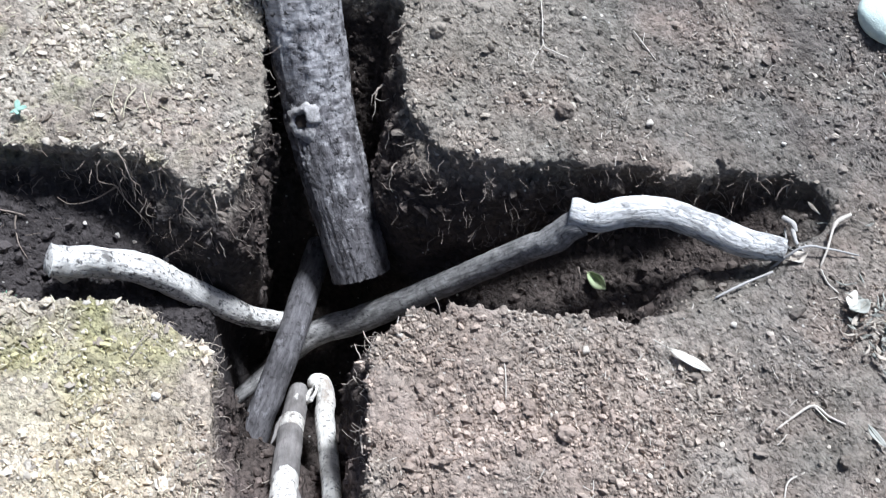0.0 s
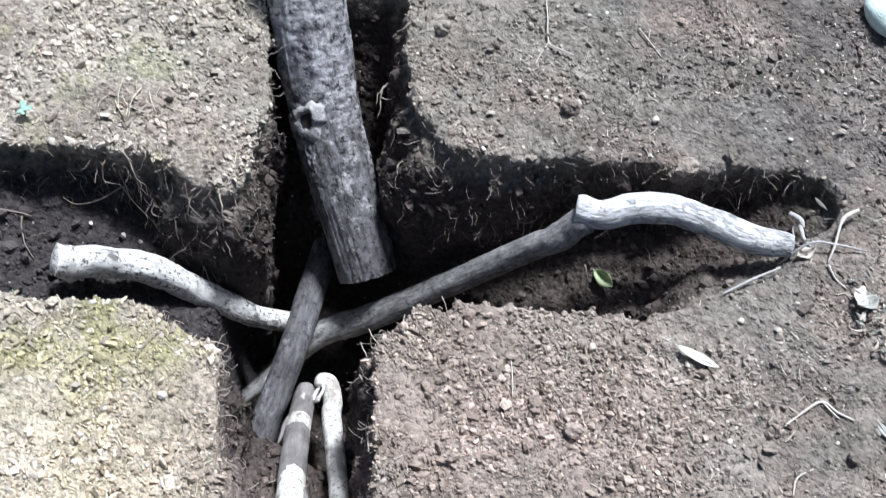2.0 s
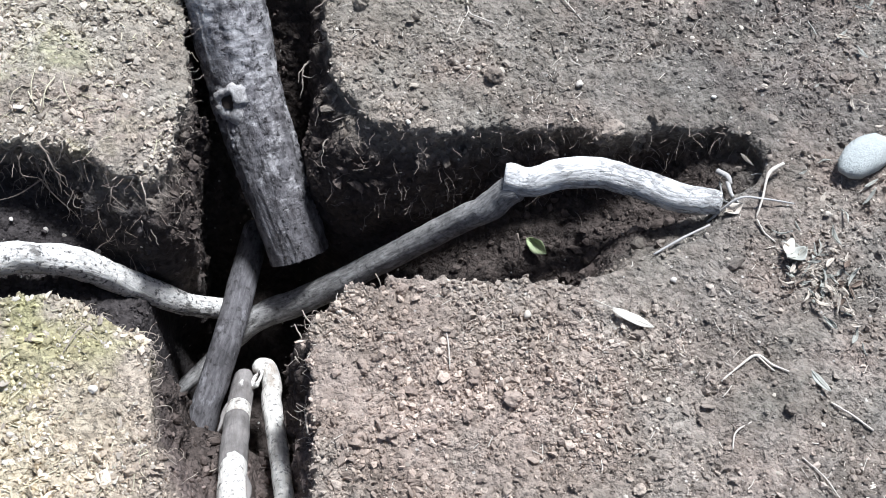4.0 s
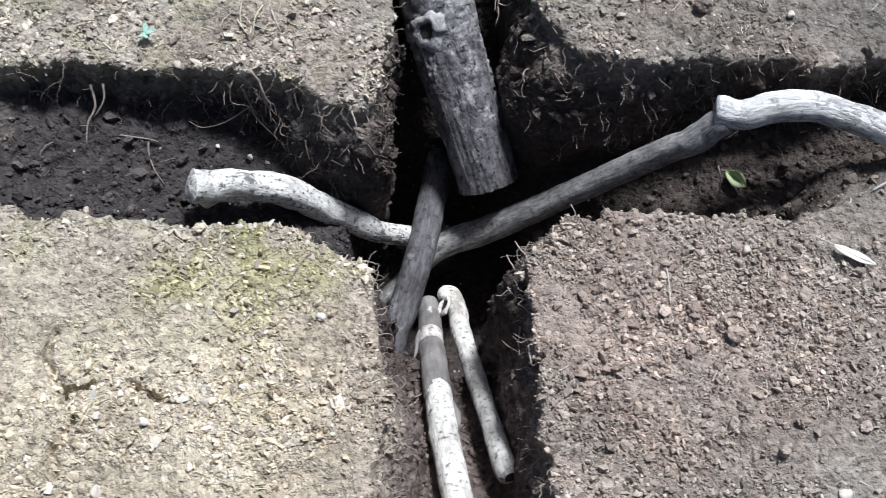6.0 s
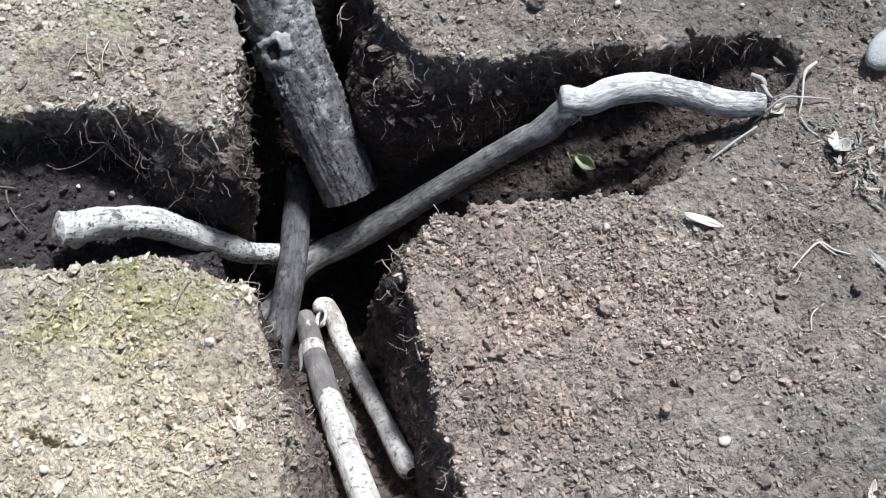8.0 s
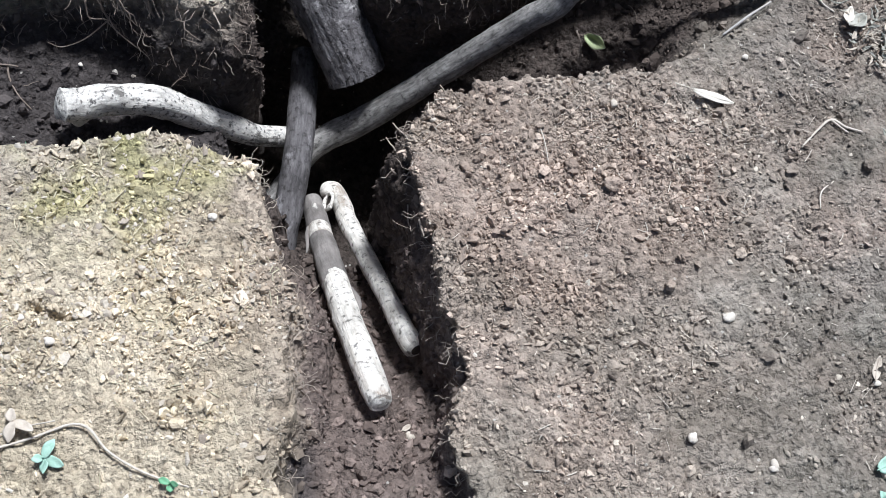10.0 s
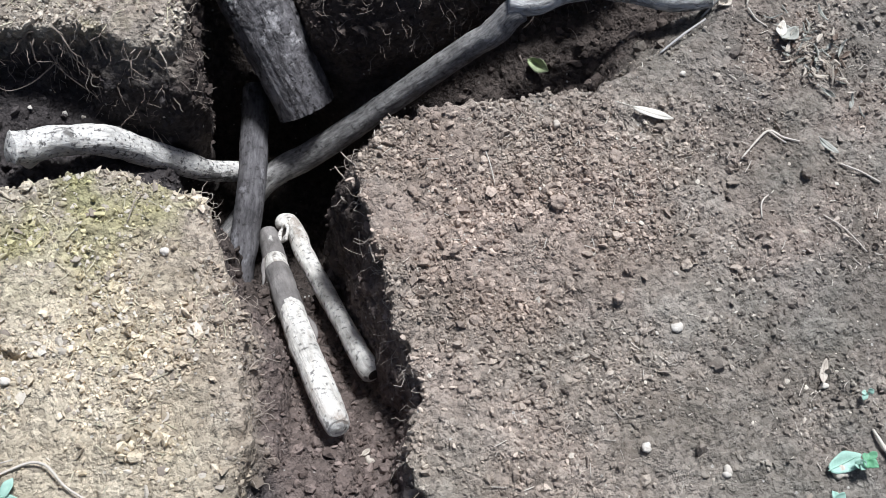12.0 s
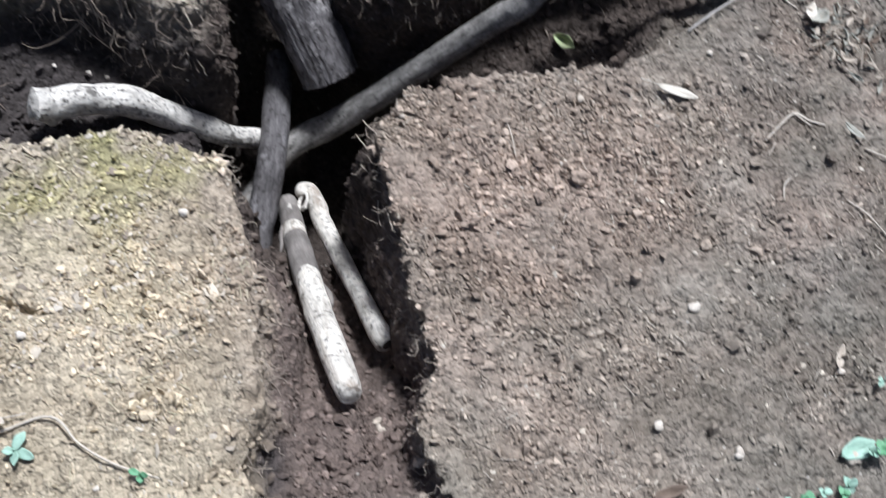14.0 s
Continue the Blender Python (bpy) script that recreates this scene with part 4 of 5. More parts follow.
crumbs("soil_lumps", on_top & east, 0.04 + corner**2 * clumping, 700, 0.0028, 0.0078, 2.4, 0.75, LOOSE_SOIL, "crumbly brown lumps heaped near the ditch corner")
crumbs("chaff", on_top & east, clumping, 3200, 0.0010, 0.0034, 2.3, 0.3, CRUMB_DRY, "pale chips scattered over brown soil")
near_floor = on_floor & (quad_c[:, 1] < -0.27)
# dark through the ditch shade painted into LOOSE_SOIL
crumbs("ditch_crumbs", on_floor, (0.6 + clumping) * np.where((quad_c[:, 0] < -0.2) & (quad_c[:, 1] > -0.06), np.where(quad_c[:, 0] < -0.40, 0.7, 0.2), 1.0), 3800, 0.0018, 0.011, 1.9, 0.8, LOOSE_SOIL, "dark crumbs on the ditch floor")
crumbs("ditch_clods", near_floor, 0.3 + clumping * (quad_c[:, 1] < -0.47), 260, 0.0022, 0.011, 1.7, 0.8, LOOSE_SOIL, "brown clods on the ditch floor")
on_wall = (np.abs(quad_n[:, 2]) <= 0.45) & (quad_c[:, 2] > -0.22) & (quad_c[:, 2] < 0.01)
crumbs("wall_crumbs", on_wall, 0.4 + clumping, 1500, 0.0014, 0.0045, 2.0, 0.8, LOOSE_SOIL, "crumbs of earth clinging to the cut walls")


def straws(name, where, count, lo, hi, thick, material, label):
    """Short dry fibres lying on the soil: three-sided, slightly bent."""
    ids = np.nonzero(where)[0]
    w = quad_a[ids] * clumping[ids]
    pick = ids[rng.choice(len(ids), count, p=w / w.sum())]
    length, a = rng.uniform(lo, hi, count) * rng.uniform(0.4, 1, count), rng.uniform(0, 6.28, count)
    d = np.stack([np.cos(a), np.sin(a), rng.normal(0, 0.18, count)], 1)
    s = np.stack([-np.sin(a), np.cos(a), 0 * a], 1)
    c = quad_c[pick] + np.array((0, 0, 0.0022))
    bend = rng.normal(0, 0.12, count)
    t = thick * rng.uniform(0.6, 1.4, count)
    rows = []
    for k, u in enumerate((-0.5, 0.0, 0.5)):
        mid = c + d * (u * length)[:, None] + s * (bend * length * (0.25 - u * u))[:, None]
        for w3 in (0.0, 2.1, 4.2):
            rows.append(mid + s * (np.cos(w3) * t)[:, None] + np.array((0, 0, 1.0)) * (np.sin(w3) * t)[:, None])
    v = np.stack(rows, 1).reshape(-1, 3)
    q = np.array([(k * 3 + j, k * 3 + (j + 1) % 3, k * 3 + 3 + (j + 1) % 3, k * 3 + 3 + j) for k in range(2) for j in range(3)])
    f = (q[None] + (np.arange(count) * 9)[:, None, None]).reshape(-1, 4)
    return bulk(name, v, f, material, label, "straw")


straws("straw_bits", on_top & west, 1100, 0.008, 0.026, 0.0006, GRASS_DRY, "bleached bits of straw on the soil")
straws("straw_bits", on_top & east, 650, 0.006, 0.022, 0.0005, TWIG, "pale fibres on the brown soil")

# clods and pebbles that can be told apart
CLOD_ME = [lump(k, 3, 0.62) for k in range(7)]
# ditch lumps; the soil's painted depth shade darkens them
DITCH_ME = [lump(k, 3, 0.62) for k in range(7, 11)]
for me in DITCH_ME:
    me.materials.append(LOOSE_SOIL)
    me.shade_flat()
PEBBLE_ME = [lump(20 + k, 2, 0.5) for k in range(5)]
for me in CLOD_ME:
    me.materials.append(LOOSE_SOIL)
    me.shade_flat()
for me in PEBBLE_ME:
    me.materials.append(STONE_PALE)
    me.shade_smooth()


def loose(name, me, x, y, r, label, category, group, squash=0.75, sink=0.45):
    ob = new(name, me)
    z = float(rest(x, y))
    ob.matrix_basis = Matrix.LocRotScale((x, y, z + r * squash * (1 - sink)), Euler((rng.uniform(-0.3, 0.3), rng.uniform(-0.3, 0.3), rng.uniform(0, 6.28))),
                                         (r * rng.uniform(0.85, 1.2), r * rng.uniform(0.75, 1.0), r * squash))
    return tagged(ob, label, category, group)


for x, y, r in ((0.287, -0.229, 0.0085), (0.256, -0.647, 0.0085), (0.340, -0.695, 0.0075), (0.342, -0.521, 0.010), (0.470, -0.198, 0.006), (0.400, 0.094, 0.007),
                (-0.039, -0.556, 0.008), (-0.356, 0.014, 0.0045), (-0.316, 0.006, 0.0055), (-0.295, 0.002, 0.0055), (-0.253, -0.018, 0.006), (-0.413, -0.390, 0.0095),
                (-0.216, -0.278, 0.008), (-0.441, -0.355, 0.006), (-0.303, -0.324, 0.006), (0.488, -0.631, 0.006), (-0.390, 0.081, 0.008), (0.544, -0.052, 0.019), (0.338, -0.698, 0.008), (0.258, -0.646, 0.008), (0.466, -0.729, 0.012), (0.541, -0.727, 0.012)):
    loose("pebble", PEBBLE_ME[rng.randint(5)], x, y, r * 0.72, "small pale pebble lying on the soil", "pebble", "pale pebbles")
for x, y, r in ((0.258, -0.332, 0.010), (0.123, 0.255, 0.010), (0.291, 0.114, 0.010), (0.359, 0.034, 0.012), (0.431, 0.019, 0.013), (0.493, 0.030, 0.010),
                (-0.140, 0.256, 0.010), (-0.145, 0.090, 0.007), (0.065, -0.193, 0.006), (0.214, -0.301, 0.009), (0.112, -0.361, 0.009), (0.309, -0.441, 0.008)):
    loose("soil_clod", CLOD_ME[rng.randint(7)], x, y, r, "rounded lump of brown earth on the soil", "clod", "lumps of earth")
for x, y, r in ((0.339, -0.153, 0.015), (0.304, -0.128, 0.010), (0.265, -0.117, 0.009), (0.368, -0.149, 0.010), (-0.468, -0.076, 0.010), (-0.495, -0.054, 0.012), (-0.436, -0.086, 0.008),
                (-0.533, -0.028, 0.009), (-0.457, -0.102, 0.010), (0.196, -0.101, 0.010), (0.231, -0.122, 0.012), (0.157, -0.116, 0.009), (0.245, -0.087, 0.008), (0.284, -0.097, 0.010),
                (0.391, -0.119, 0.009), (0.323, -0.108, 0.008), (0.419, -0.059, 0.008), (-0.564, -0.063, 0.010), (-0.589, -0.010, 0.008), (-0.416, -0.055, 0.007)):
    loose("soil_clod", DITCH_ME[rng.randint(4)], x, y, r * 0.62, "dark lump of earth on the ditch floor", "clod", "lumps of earth")
for _ in range(50):
    x, y = rng.uniform(-0.62, 0.86), rng.uniform(-0.86, 0.38)
    if float(rest(x, y)) > -0.02:
        loose("pebble", PEBBLE_ME[rng.randint(5)], x, y, rng.uniform(0.002, 0.0042), "tiny pale pebble half sunk in the soil", "pebble", "pale pebbles", 0.7, 0.3)
for _ in range(70):
    x, y = (rng.normal(0.2, 0.2), rng.normal(-0.33, 0.17)) if rng.rand() < 0.55 else (rng.uniform(-0.62, 0.86), rng.uniform(-0.86, 0.38))
    if -0.75 < x < 0.9 and -0.9 < y < 0.42 and float(rest(x, y)) > -0.03:
        loose("soil_clod", CLOD_ME[rng.randint(7)], x, y, rng.uniform(0.003, 0.0068), "crumbly lump of brown earth", "clod", "lumps of earth", 0.75, 0.3)
for _ in range(22):
    x, y = rng.uniform(-0.20, 0.0), rng.uniform(-0.86, -0.50)
    if -0.12 < float(rest(x, y)) < -0.02:
        loose("soil_clod", CLOD_ME[rng.randint(7)], x, y, rng.uniform(0.004, 0.010), "crumbly lump of brown earth on the ditch floor", "clod", "lumps of earth")


# ---- roots ----
def root(points, r, material=ROOT, label="thin pale root hanging from the cut earth", taper=0.35):
    n = len(points)
    rows = [(*p, 0.72 * r * (1 - (1 - taper) * k / (n - 1))) for k, p in enumerate(points)]
    v, f, *_ = tube(rows, sides=6, steps=4, rough=0.18, seed=rng.randint(50))
    o = np.array(points[0])
    ob = mesh_object("root", v - o, f, material)
    ob.location = points[0]
    return tagged(ob, label, "root", "roots in the ditch walls")


def on_soil(points, lift=0.0015):
    """Plan points laid on the soil."""
    return [(x, y, float(rest(x, y)) + lift) for x, y in points]


def wander(start, way, length, droop, curl, steps=9):
    p, d = np.array(start, float), np.array(way, float)
    out = [p.copy()]
    for _ in range(steps):
        d = d + rng.normal(0, curl, 3) + np.array((0, 0, -droop))
        d /= np.linalg.norm(d)
        p = p + d * length / steps
        out.append(p.copy())
    return out


def wall_roots(where, count, lengths, radii, droop, curl, material, label):
    ids = np.nonzero(where)[0]
    pick = ids[rng.choice(len(ids), count, p=quad_a[ids] / quad_a[ids].sum())]
    for k in pick:
        n = quad_n[k]
        path = wander(quad_c[k] - n * 0.006, n + rng.normal(0, 0.45, 3), rng.uniform(*lengths), droop, curl)
        root(path, rng.uniform(*radii), material, label)


side_wall = np.abs(quad_n[:, 2]) < 0.75
qx, qy, qz = quad_c.T
wall_a = side_wall & (qx < -0.13) & (qx > -0.62) & (qy > -0.03) & (quad_n[:, 1] < -0.3)
wall_a2 = side_wall & (qx > -0.16) & (qx < -0.08) & (qy > -0.01) & (qy < 0.34) & (quad_n[:, 0] > 0.3)
wall_c = side_wall & (qx > -0.03) & (qx < 0.06) & (qy < -0.18) & (quad_n[:, 0] < -0.3)
wall_b = side_wall & (qx < -0.12) & (qx > -0.25) & (qy < -0.16) & (quad_n[:, 0] > 0.2)
wall_d = side_wall & (qx > 0.06) & (qy > -0.02) & (qy < 0.1) & (quad_n[:, 1] < -0.3)
wall_d2 = side_wall & (qx > 0.02) & (qx < 0.13) & (qy > 0.02) & (quad_n[:, 0] < -0.3)
wall_roots(wall_a & (qz > -0.09), 30, (0.025, 0.075), (0.0007, 0.0015), 0.35, 0.32, ROOT_DARK, "thin brown root hanging from the cut earth")
wall_roots(wall_a & (qz > -0.07) & (qx > -0.32), 34, (0.02, 0.075), (0.0008, 0.0018), 0.45, 0.45, ROOT, "thin pale root hanging from the cut earth")


def branched_root(where, count, lengths, radii, droop, material, label):
    """Thicker roots, each with a few rootlets leaving it."""
    ids = np.nonzero(where)[0]
    pick = ids[rng.choice(len(ids), count, p=quad_a[ids] / quad_a[ids].sum())]
    for k in pick:
        n, r = quad_n[k], rng.uniform(*radii)
        path = wander(quad_c[k] - n * 0.004, n * 0.6 + rng.normal(0, 0.5, 3), rng.uniform(*lengths), droop, 0.36, 12)
        main = root(path, r, material, label, 0.3)
        for j in rng.choice(range(3, 9), rng.randint(2, 5), replace=False):
            way = path[j + 1] - path[j - 1]
            way = way / np.linalg.norm(way) + rng.normal(0, 0.65, 3)
            side = wander(path[j], way, rng.uniform(0.018, 0.045), 0.15, 0.25, 6)
            v, f, *_ = tube([(*p, 0.42 * r * (1 - 0.6 * i / 6)) for i, p in enumerate(side)], sides=5, steps=3, rough=0.15, seed=rng.randint(50))
            rootlet = mesh_object("rootlet", v - np.array(path[0]), f, material)
            rootlet.parent = main


branched_root(wall_a & (qz > -0.045) & (qx > -0.36), 9, (0.06, 0.12), (0.0020, 0.0030), 0.42, ROOT_DARK, "forked brown root hanging down the cut earth")
branched_root(wall_a & (qz > -0.04) & (qx > -0.30), 5, (0.05, 0.09), (0.0018, 0.0026), 0.40, ROOT, "forked pale root hanging down the cut earth")
branched_root(wall_d2 & (qz > -0.10) & (qy < 0.30), 6, (0.03, 0.06), (0.0018, 0.0026), 0.12, ROOT, "forked pale root sticking out of the cut earth")
wall_roots(wall_a2 & (qz > -0.05), 26, (0.008, 0.020), (0.0006, 0.0011), 0.02, 0.18, ROOT, "short pale root stub sticking out of the cut edge")
wall_roots(wall_c & (qz > -0.06), 40, (0.020, 0.060), (0.0008, 0.0016), 0.25, 0.75, ROOT, "thin pale curly root at the crumbling edge")
wall_roots(wall_b & (qz > -0.05) & (qy > -0.50), 64, (0.016, 0.055), (0.0008, 0.0016), 0.12, 0.8, ROOT, "thin pale curly root at the crumbling edge")
wall_roots(wall_d & (qz > -0.16), 26, (0.018, 0.060), (0.0007, 0.0014), 0.40, 0.28, ROOT_DARK, "thin brown root hanging in the ditch wall")
wall_roots(wall_d & (qz > -0.06), 20, (0.012, 0.040), (0.0007, 0.0015), 0.35, 0.22, ROOT, "thin pale root hanging from the cut earth")
wall_roots(wall_d2 & (qz > -0.12), 14, (0.014, 0.040), (0.0006, 0.0013), 0.15, 0.35, ROOT, "thin pale root sticking out of the ditch wall")
for k in rng.choice(np.nonzero(wall_c & (qz > -0.09) & (qy > -0.45))[0], 9):
    way = np.array((rng.normal(0, 0.25), rng.choice((-1, 1)), rng.normal(0, 0.2)))
    root(wander(quad_c[k] + quad_n[k] * 0.002, way, rng.uniform(0.014, 0.034), 0.05, 0.15), rng.uniform(0.0013, 0.0024), ROOT, "short thick pale root lying along the ditch wall", 0.7)
# the most striking ones
root([(0.054, 0.050, -0.150), (0.068, 0.047, -0.138), (0.083, 0.045, -0.127), (0.092, 0.044, -0.120)], 0.0016, ROOT, "forked pale root in the ditch wall")
root([(0.068, 0.047, -0.138), (0.070, 0.039, -0.142), (0.067, 0.033, -0.147)], 0.0013, ROOT, "forked pale root in the ditch wall")
root([(-0.257, 0.062, -0.055), (-0.260, 0.040, -0.075), (-0.262, 0.023, -0.095), (-0.271, 0.011, -0.125)], 0.0028, ROOT_DARK, "thick brown root hanging down the ditch wall")
root([(-0.226, 0.035, -0.04), (-0.224, 0.014, -0.055), (-0.232, 0.002, -0.066)], 0.0018, ROOT, "white root tip hanging from the cut earth")
root([(-0.309, 0.047, -0.06), (-0.342, 0.036, -0.075), (-0.373, 0.033, -0.08), (-0.389, 0.039, -0.072)], 0.0016, ROOT_DARK, "thin brown root along the ditch wall")
root([(-0.309, 0.047, -0.06), (-0.294, 0.030, -0.075), (-0.272, 0.013, -0.098), (-0.265, 0.003, -0.11)], 0.0014, ROOT_DARK, "thin brown root along the ditch wall")
root([(-0.223, 0.014, -0.10), (-0.215, -0.007, -0.14), (-0.206, -0.022, -0.155), (-0.191, -0.046, -0.17)], 0.0016, ROOT_DARK, "thin brown root running down to the ditch floor")
root([(-0.158, 0.003, -0.13), (-0.138, 0.004, -0.135), (-0.113, 0.007, -0.135)], 0.0014, ROOT_DARK, "thin root sticking out over the pit")
root([(-0.509, 0.078, -0.03), (-0.507, 0.057, -0.05), (-0.519, 0.039, -0.062), (-0.523, 0.013, -0.075)], 0.0026, ROOT, "looped pale root in the ditch wall")
root([(-0.493, 0.078, -0.03), (-0.495, 0.062, -0.045), (-0.510, 0.046, -0.058)], 0.0022, ROOT, "looped pale root in the ditch wall")
root(on_soil([(-0.481, 0.028), (-0.463, 0.024), (-0.449, 0.023), (-0.434, 0.020), (-0.421, 0.014)]), 0.0024, ROOT_DARK, "dark root lying on the ditch floor")
root(on_soil([(-0.445, 0.023), (-0.446, 0.010), (-0.443, -0.004), (-0.436, -0.022), (-0.424, -0.040)]), 0.0022, ROOT_DARK, "dark root lying on the ditch floor")
root([(0.438, -0.087, -0.078), (0.443, -0.097, -0.070), (0.454, -0.102, -0.066), (0.466, -0.112, -0.060), (0.475, -0.126, -0.046), (0.482, -0.143, -0.030)], 0.0017, ROOT, "pale root lying across the ditch edge")
root([(0.310, -0.049, -0.125), (0.312, -0.069, -0.132), (0.307, -0.089, -0.150)], 0.0020, ROOT_DARK, "brown root upright on the ditch floor")
root([(0.116, -0.061, -0.190), (0.121, -0.073, -0.192), (0.124, -0.091, -0.205)], 0.0014, ROOT, "pale root lying over the branch")
root([(-0.162, -0.314, -0.215), (-0.137, -0.318, -0.213), (-0.111, -0.314, -0.212), (-0.099, -0.300, -0.222)], 0.0022, ROOT, "pale root along the lip of the pit")


def root_hairs(name, where, count, length, material, label):
    ids = np.nonzero(where)[0]
    pick = ids[rng.choice(len(ids), count, p=quad_a[ids] / quad_a[ids].sum())]
    verts, faces = [], []
    for k in pick:
        path = wander(quad_c[k] - quad_n[k] * 0.003, quad_n[k] + rng.normal(0, 0.6, 3), rng.uniform(0.3, 1) * length, 0.25, 0.7, 4)
        r = rng.uniform(0.00025, 0.0005)
        for m, p in enumerate(path):
            for j in range(3):
                w = 2.1 * j
                verts.append((p[0] + r * math.cos(w), p[1] + r * math.sin(w), p[2] + 0.3 * r * math.sin(w + 1)))
        b = len(verts) - 15
        for m in range(4):
            for j in range(3):
                faces.append((b + m * 3 + j, b + m * 3 + (j + 1) % 3, b + m * 3 + 3 + (j + 1) % 3, b + m * 3 + 3 + j))
    return bulk(name, np.array(verts), np.array(faces), material, label, "root hairs")


root_hairs("root_hairs", (wall_a | wall_d) & (qz > -0.15), 700, 0.045, ROOT_DARK, "fine brown root hairs in the cut earth")
root_hairs("root_hairs", (wall_a2 | wall_b | wall_c) & (qz > -0.07), 480, 0.040, ROOT, "fine pale root hairs along the crumbling edge")


# ---- twigs, leaves, stones and seedlings on the ground ----
def twig(lines, label, material=TWIG, name="twig"):
    """A twig of one or more arms; each arm is rows of (x, y, height over the soil, radius)."""
    x, y = lines[0][0][:2]
    base = Vector((x, y, float(rest(x, y))))
    thing = thing_at(name, Matrix.Translation(base), label, "twig", "twigs on the ground")
    for k, arm in enumerate(lines):
        rows = [(px - base.x, py - base.y, float(rest(px, py)) + h - base.z, 0.75 * r) for px, py, h, r in arm]
        v, f, *_ = tube(rows, sides=8, steps=6, rough=0.22, seed=k + 3)
        mesh_object("stem" if k == 0 else "side_shoot", v, f, material, thing)
    return thing


def leaf_mesh(length, width, curl, fold, seed, tip=0.5):
    """A leaf blade along +x with midrib fold, curl, ragged edge and real thickness."""
    n, m = 12, 7
    top = []
    for i in range(n):
        u = i / (n - 1)
        half = width / 2 * (math.sin(math.pi * min(1, u * 0.93 + 0.05)) ** 0.75) * (1 - 0.35 * max(0, u - tip))
        for j in range(m):
            s = 2 * j / (m - 1) - 1
            rag = 1 + 0.10 * math.sin(9 * u + seed) * abs(s)
            top.append((u * length, s * half * rag, curl * length * (u - 0.45) ** 2 + fold * abs(s) * half + 0.04 * width * math.sin(7 * u + 3 * s + seed)))
    v = top + [(a, b, c - 0.0006) for a, b, c in top]
    f = []
    for i in range(n - 1):
        for j in range(m - 1):
            a = i * m + j
            f.append((a, a + m, a + m + 1, a + 1))
            b = a + n * m
            f.append((b, b + 1, b + m + 1, b + m))
    ring = [j for j in range(m)] + [i * m + m - 1 for i in range(1, n)] + [(n - 1) * m + j for j in range(m - 2, -1, -1)] + [i * m for i in range(n - 2, 0, -1)]
    for a, b in zip(ring, ring[1:] + ring[:1]):
        f.append((a, b, b + n * m, a + n * m))
    return v, f


def leaf(x, y, angle, length, width, material, label, lift=0.004, curl=0.5, fold=0.3, pitch=0.0, roll=0.0, stem=0.0, rib=1.0, z=None, seed=0.0, name="leaf", group="leaves on the ground"):
    base = (float(rest(x, y)) if z is None else z) + lift
    thing = thing_at(name, pose(x, y, base, roll, -pitch, angle), label, "leaf", group)
    v, f = leaf_mesh(length, width, curl, fold, seed)
    mesh_object("blade", v, f, material, thing)
    v, f, *_ = tube([(-stem - 0.002, 0, 0.0006 + curl * length * 0.2, 0.0007), (0.0, 0, 0.0006 + curl * length * 0.2, 0.0008 * rib),
                     (length * 0.45, 0, 0.0008 * rib, 0.0007 * rib), (length * 0.97, 0, 0.0008 * rib + curl * length * 0.27, 0.0003)], sides=5, steps=5, rough=0.05)
    mesh_object("midrib", v, f, material, thing)
    return thing


leaf(0.387, -0.234, -33, 0.052, 0.013, LEAF_CREAM, "narrow pale dry leaf lying on the soil", lift=0.006, curl=0.15, fold=0.08, rib=0.4, stem=0.022, seed=1)
leaf(0.328, -0.047, -48, 0.034, 0.020, LEAF_TURNING, "folded yellow-green and cream leaf on the ditch floor", lift=0.012, curl=0.7, fold=0.9, roll=35, seed=2)
leaf(0.552, -0.113, 20, 0.024, 0.016, LEAF_DRY, "crumpled pale scrap of leaf beside the branch", lift=0.006, curl=1.0, fold=0.6, seed=3)
leaf(0.637, -0.178, 205, 0.030, 0.022, LEAF_GREY, "curled grey-green leaf on the soil", lift=0.008, curl=1.1, fold=0.55, roll=20, seed=4)
leaf(0.611, -0.181, 60, 0.024, 0.014, LEAF_CREAM, "small bleached leaf cupped on the litter", lift=0.010, curl=0.5, fold=0.3, seed=5)
leaf(0.605, -0.332, -60, 0.030, 0.010, LEAF_GREY, "narrow grey leaf scrap on the soil", seed=6)
leaf(0.229, -0.722, 5, 0.04, 0.014, LEAF_BROWN, "dark brown curled leaf on the soil", curl=0.6, fold=0.5, seed=7)
leaf(0.452, -0.725, 10, 0.042, 0.024, LEAF_MINT, "pale grey-green leaf lying on the soil", lift=0.006, curl=0.4, seed=8)
leaf(0.486, -0.628, 60, 0.030, 0.010, LEAF_DRY, "small pale dry leaf on the soil", seed=12)
leaf(-0.046, -0.546, 20, 0.012, 0.007, LEAF_DRY, "tiny pale leaf scrap on the ditch floor", seed=13)

twig([[(0.498, -0.333, 0.003, 0.0016), (0.523, -0.316, 0.005, 0.0019), (0.547, -0.304, 0.006, 0.0023), (0.563, -0.317, 0.005, 0.0019), (0.580, -0.328, 0.003, 0.0014)],
      [(0.547, -0.304, 0.006, 0.0016), (0.560, -0.320, 0.004, 0.0013), (0.565, -0.324, 0.003, 0.001)]], "pale forked twig lying on the soil")
twig([[(0.453, -0.160, 0.006, 0.0020), (0.491, -0.142, 0.012, 0.0023), (0.531, -0.124, 0.008, 0.0020)]], "straight grey twig beside the ditch", TWIG_GREY)
twig([[(0.533, -0.113, 0.008, 0.0020), (0.566, -0.102, 0.014, 0.0022), (0.600, -0.100, 0.010, 0.0020), (0.641, -0.107, 0.004, 0.0012)]], "grey twig lying past the branch end", TWIG_GREY)
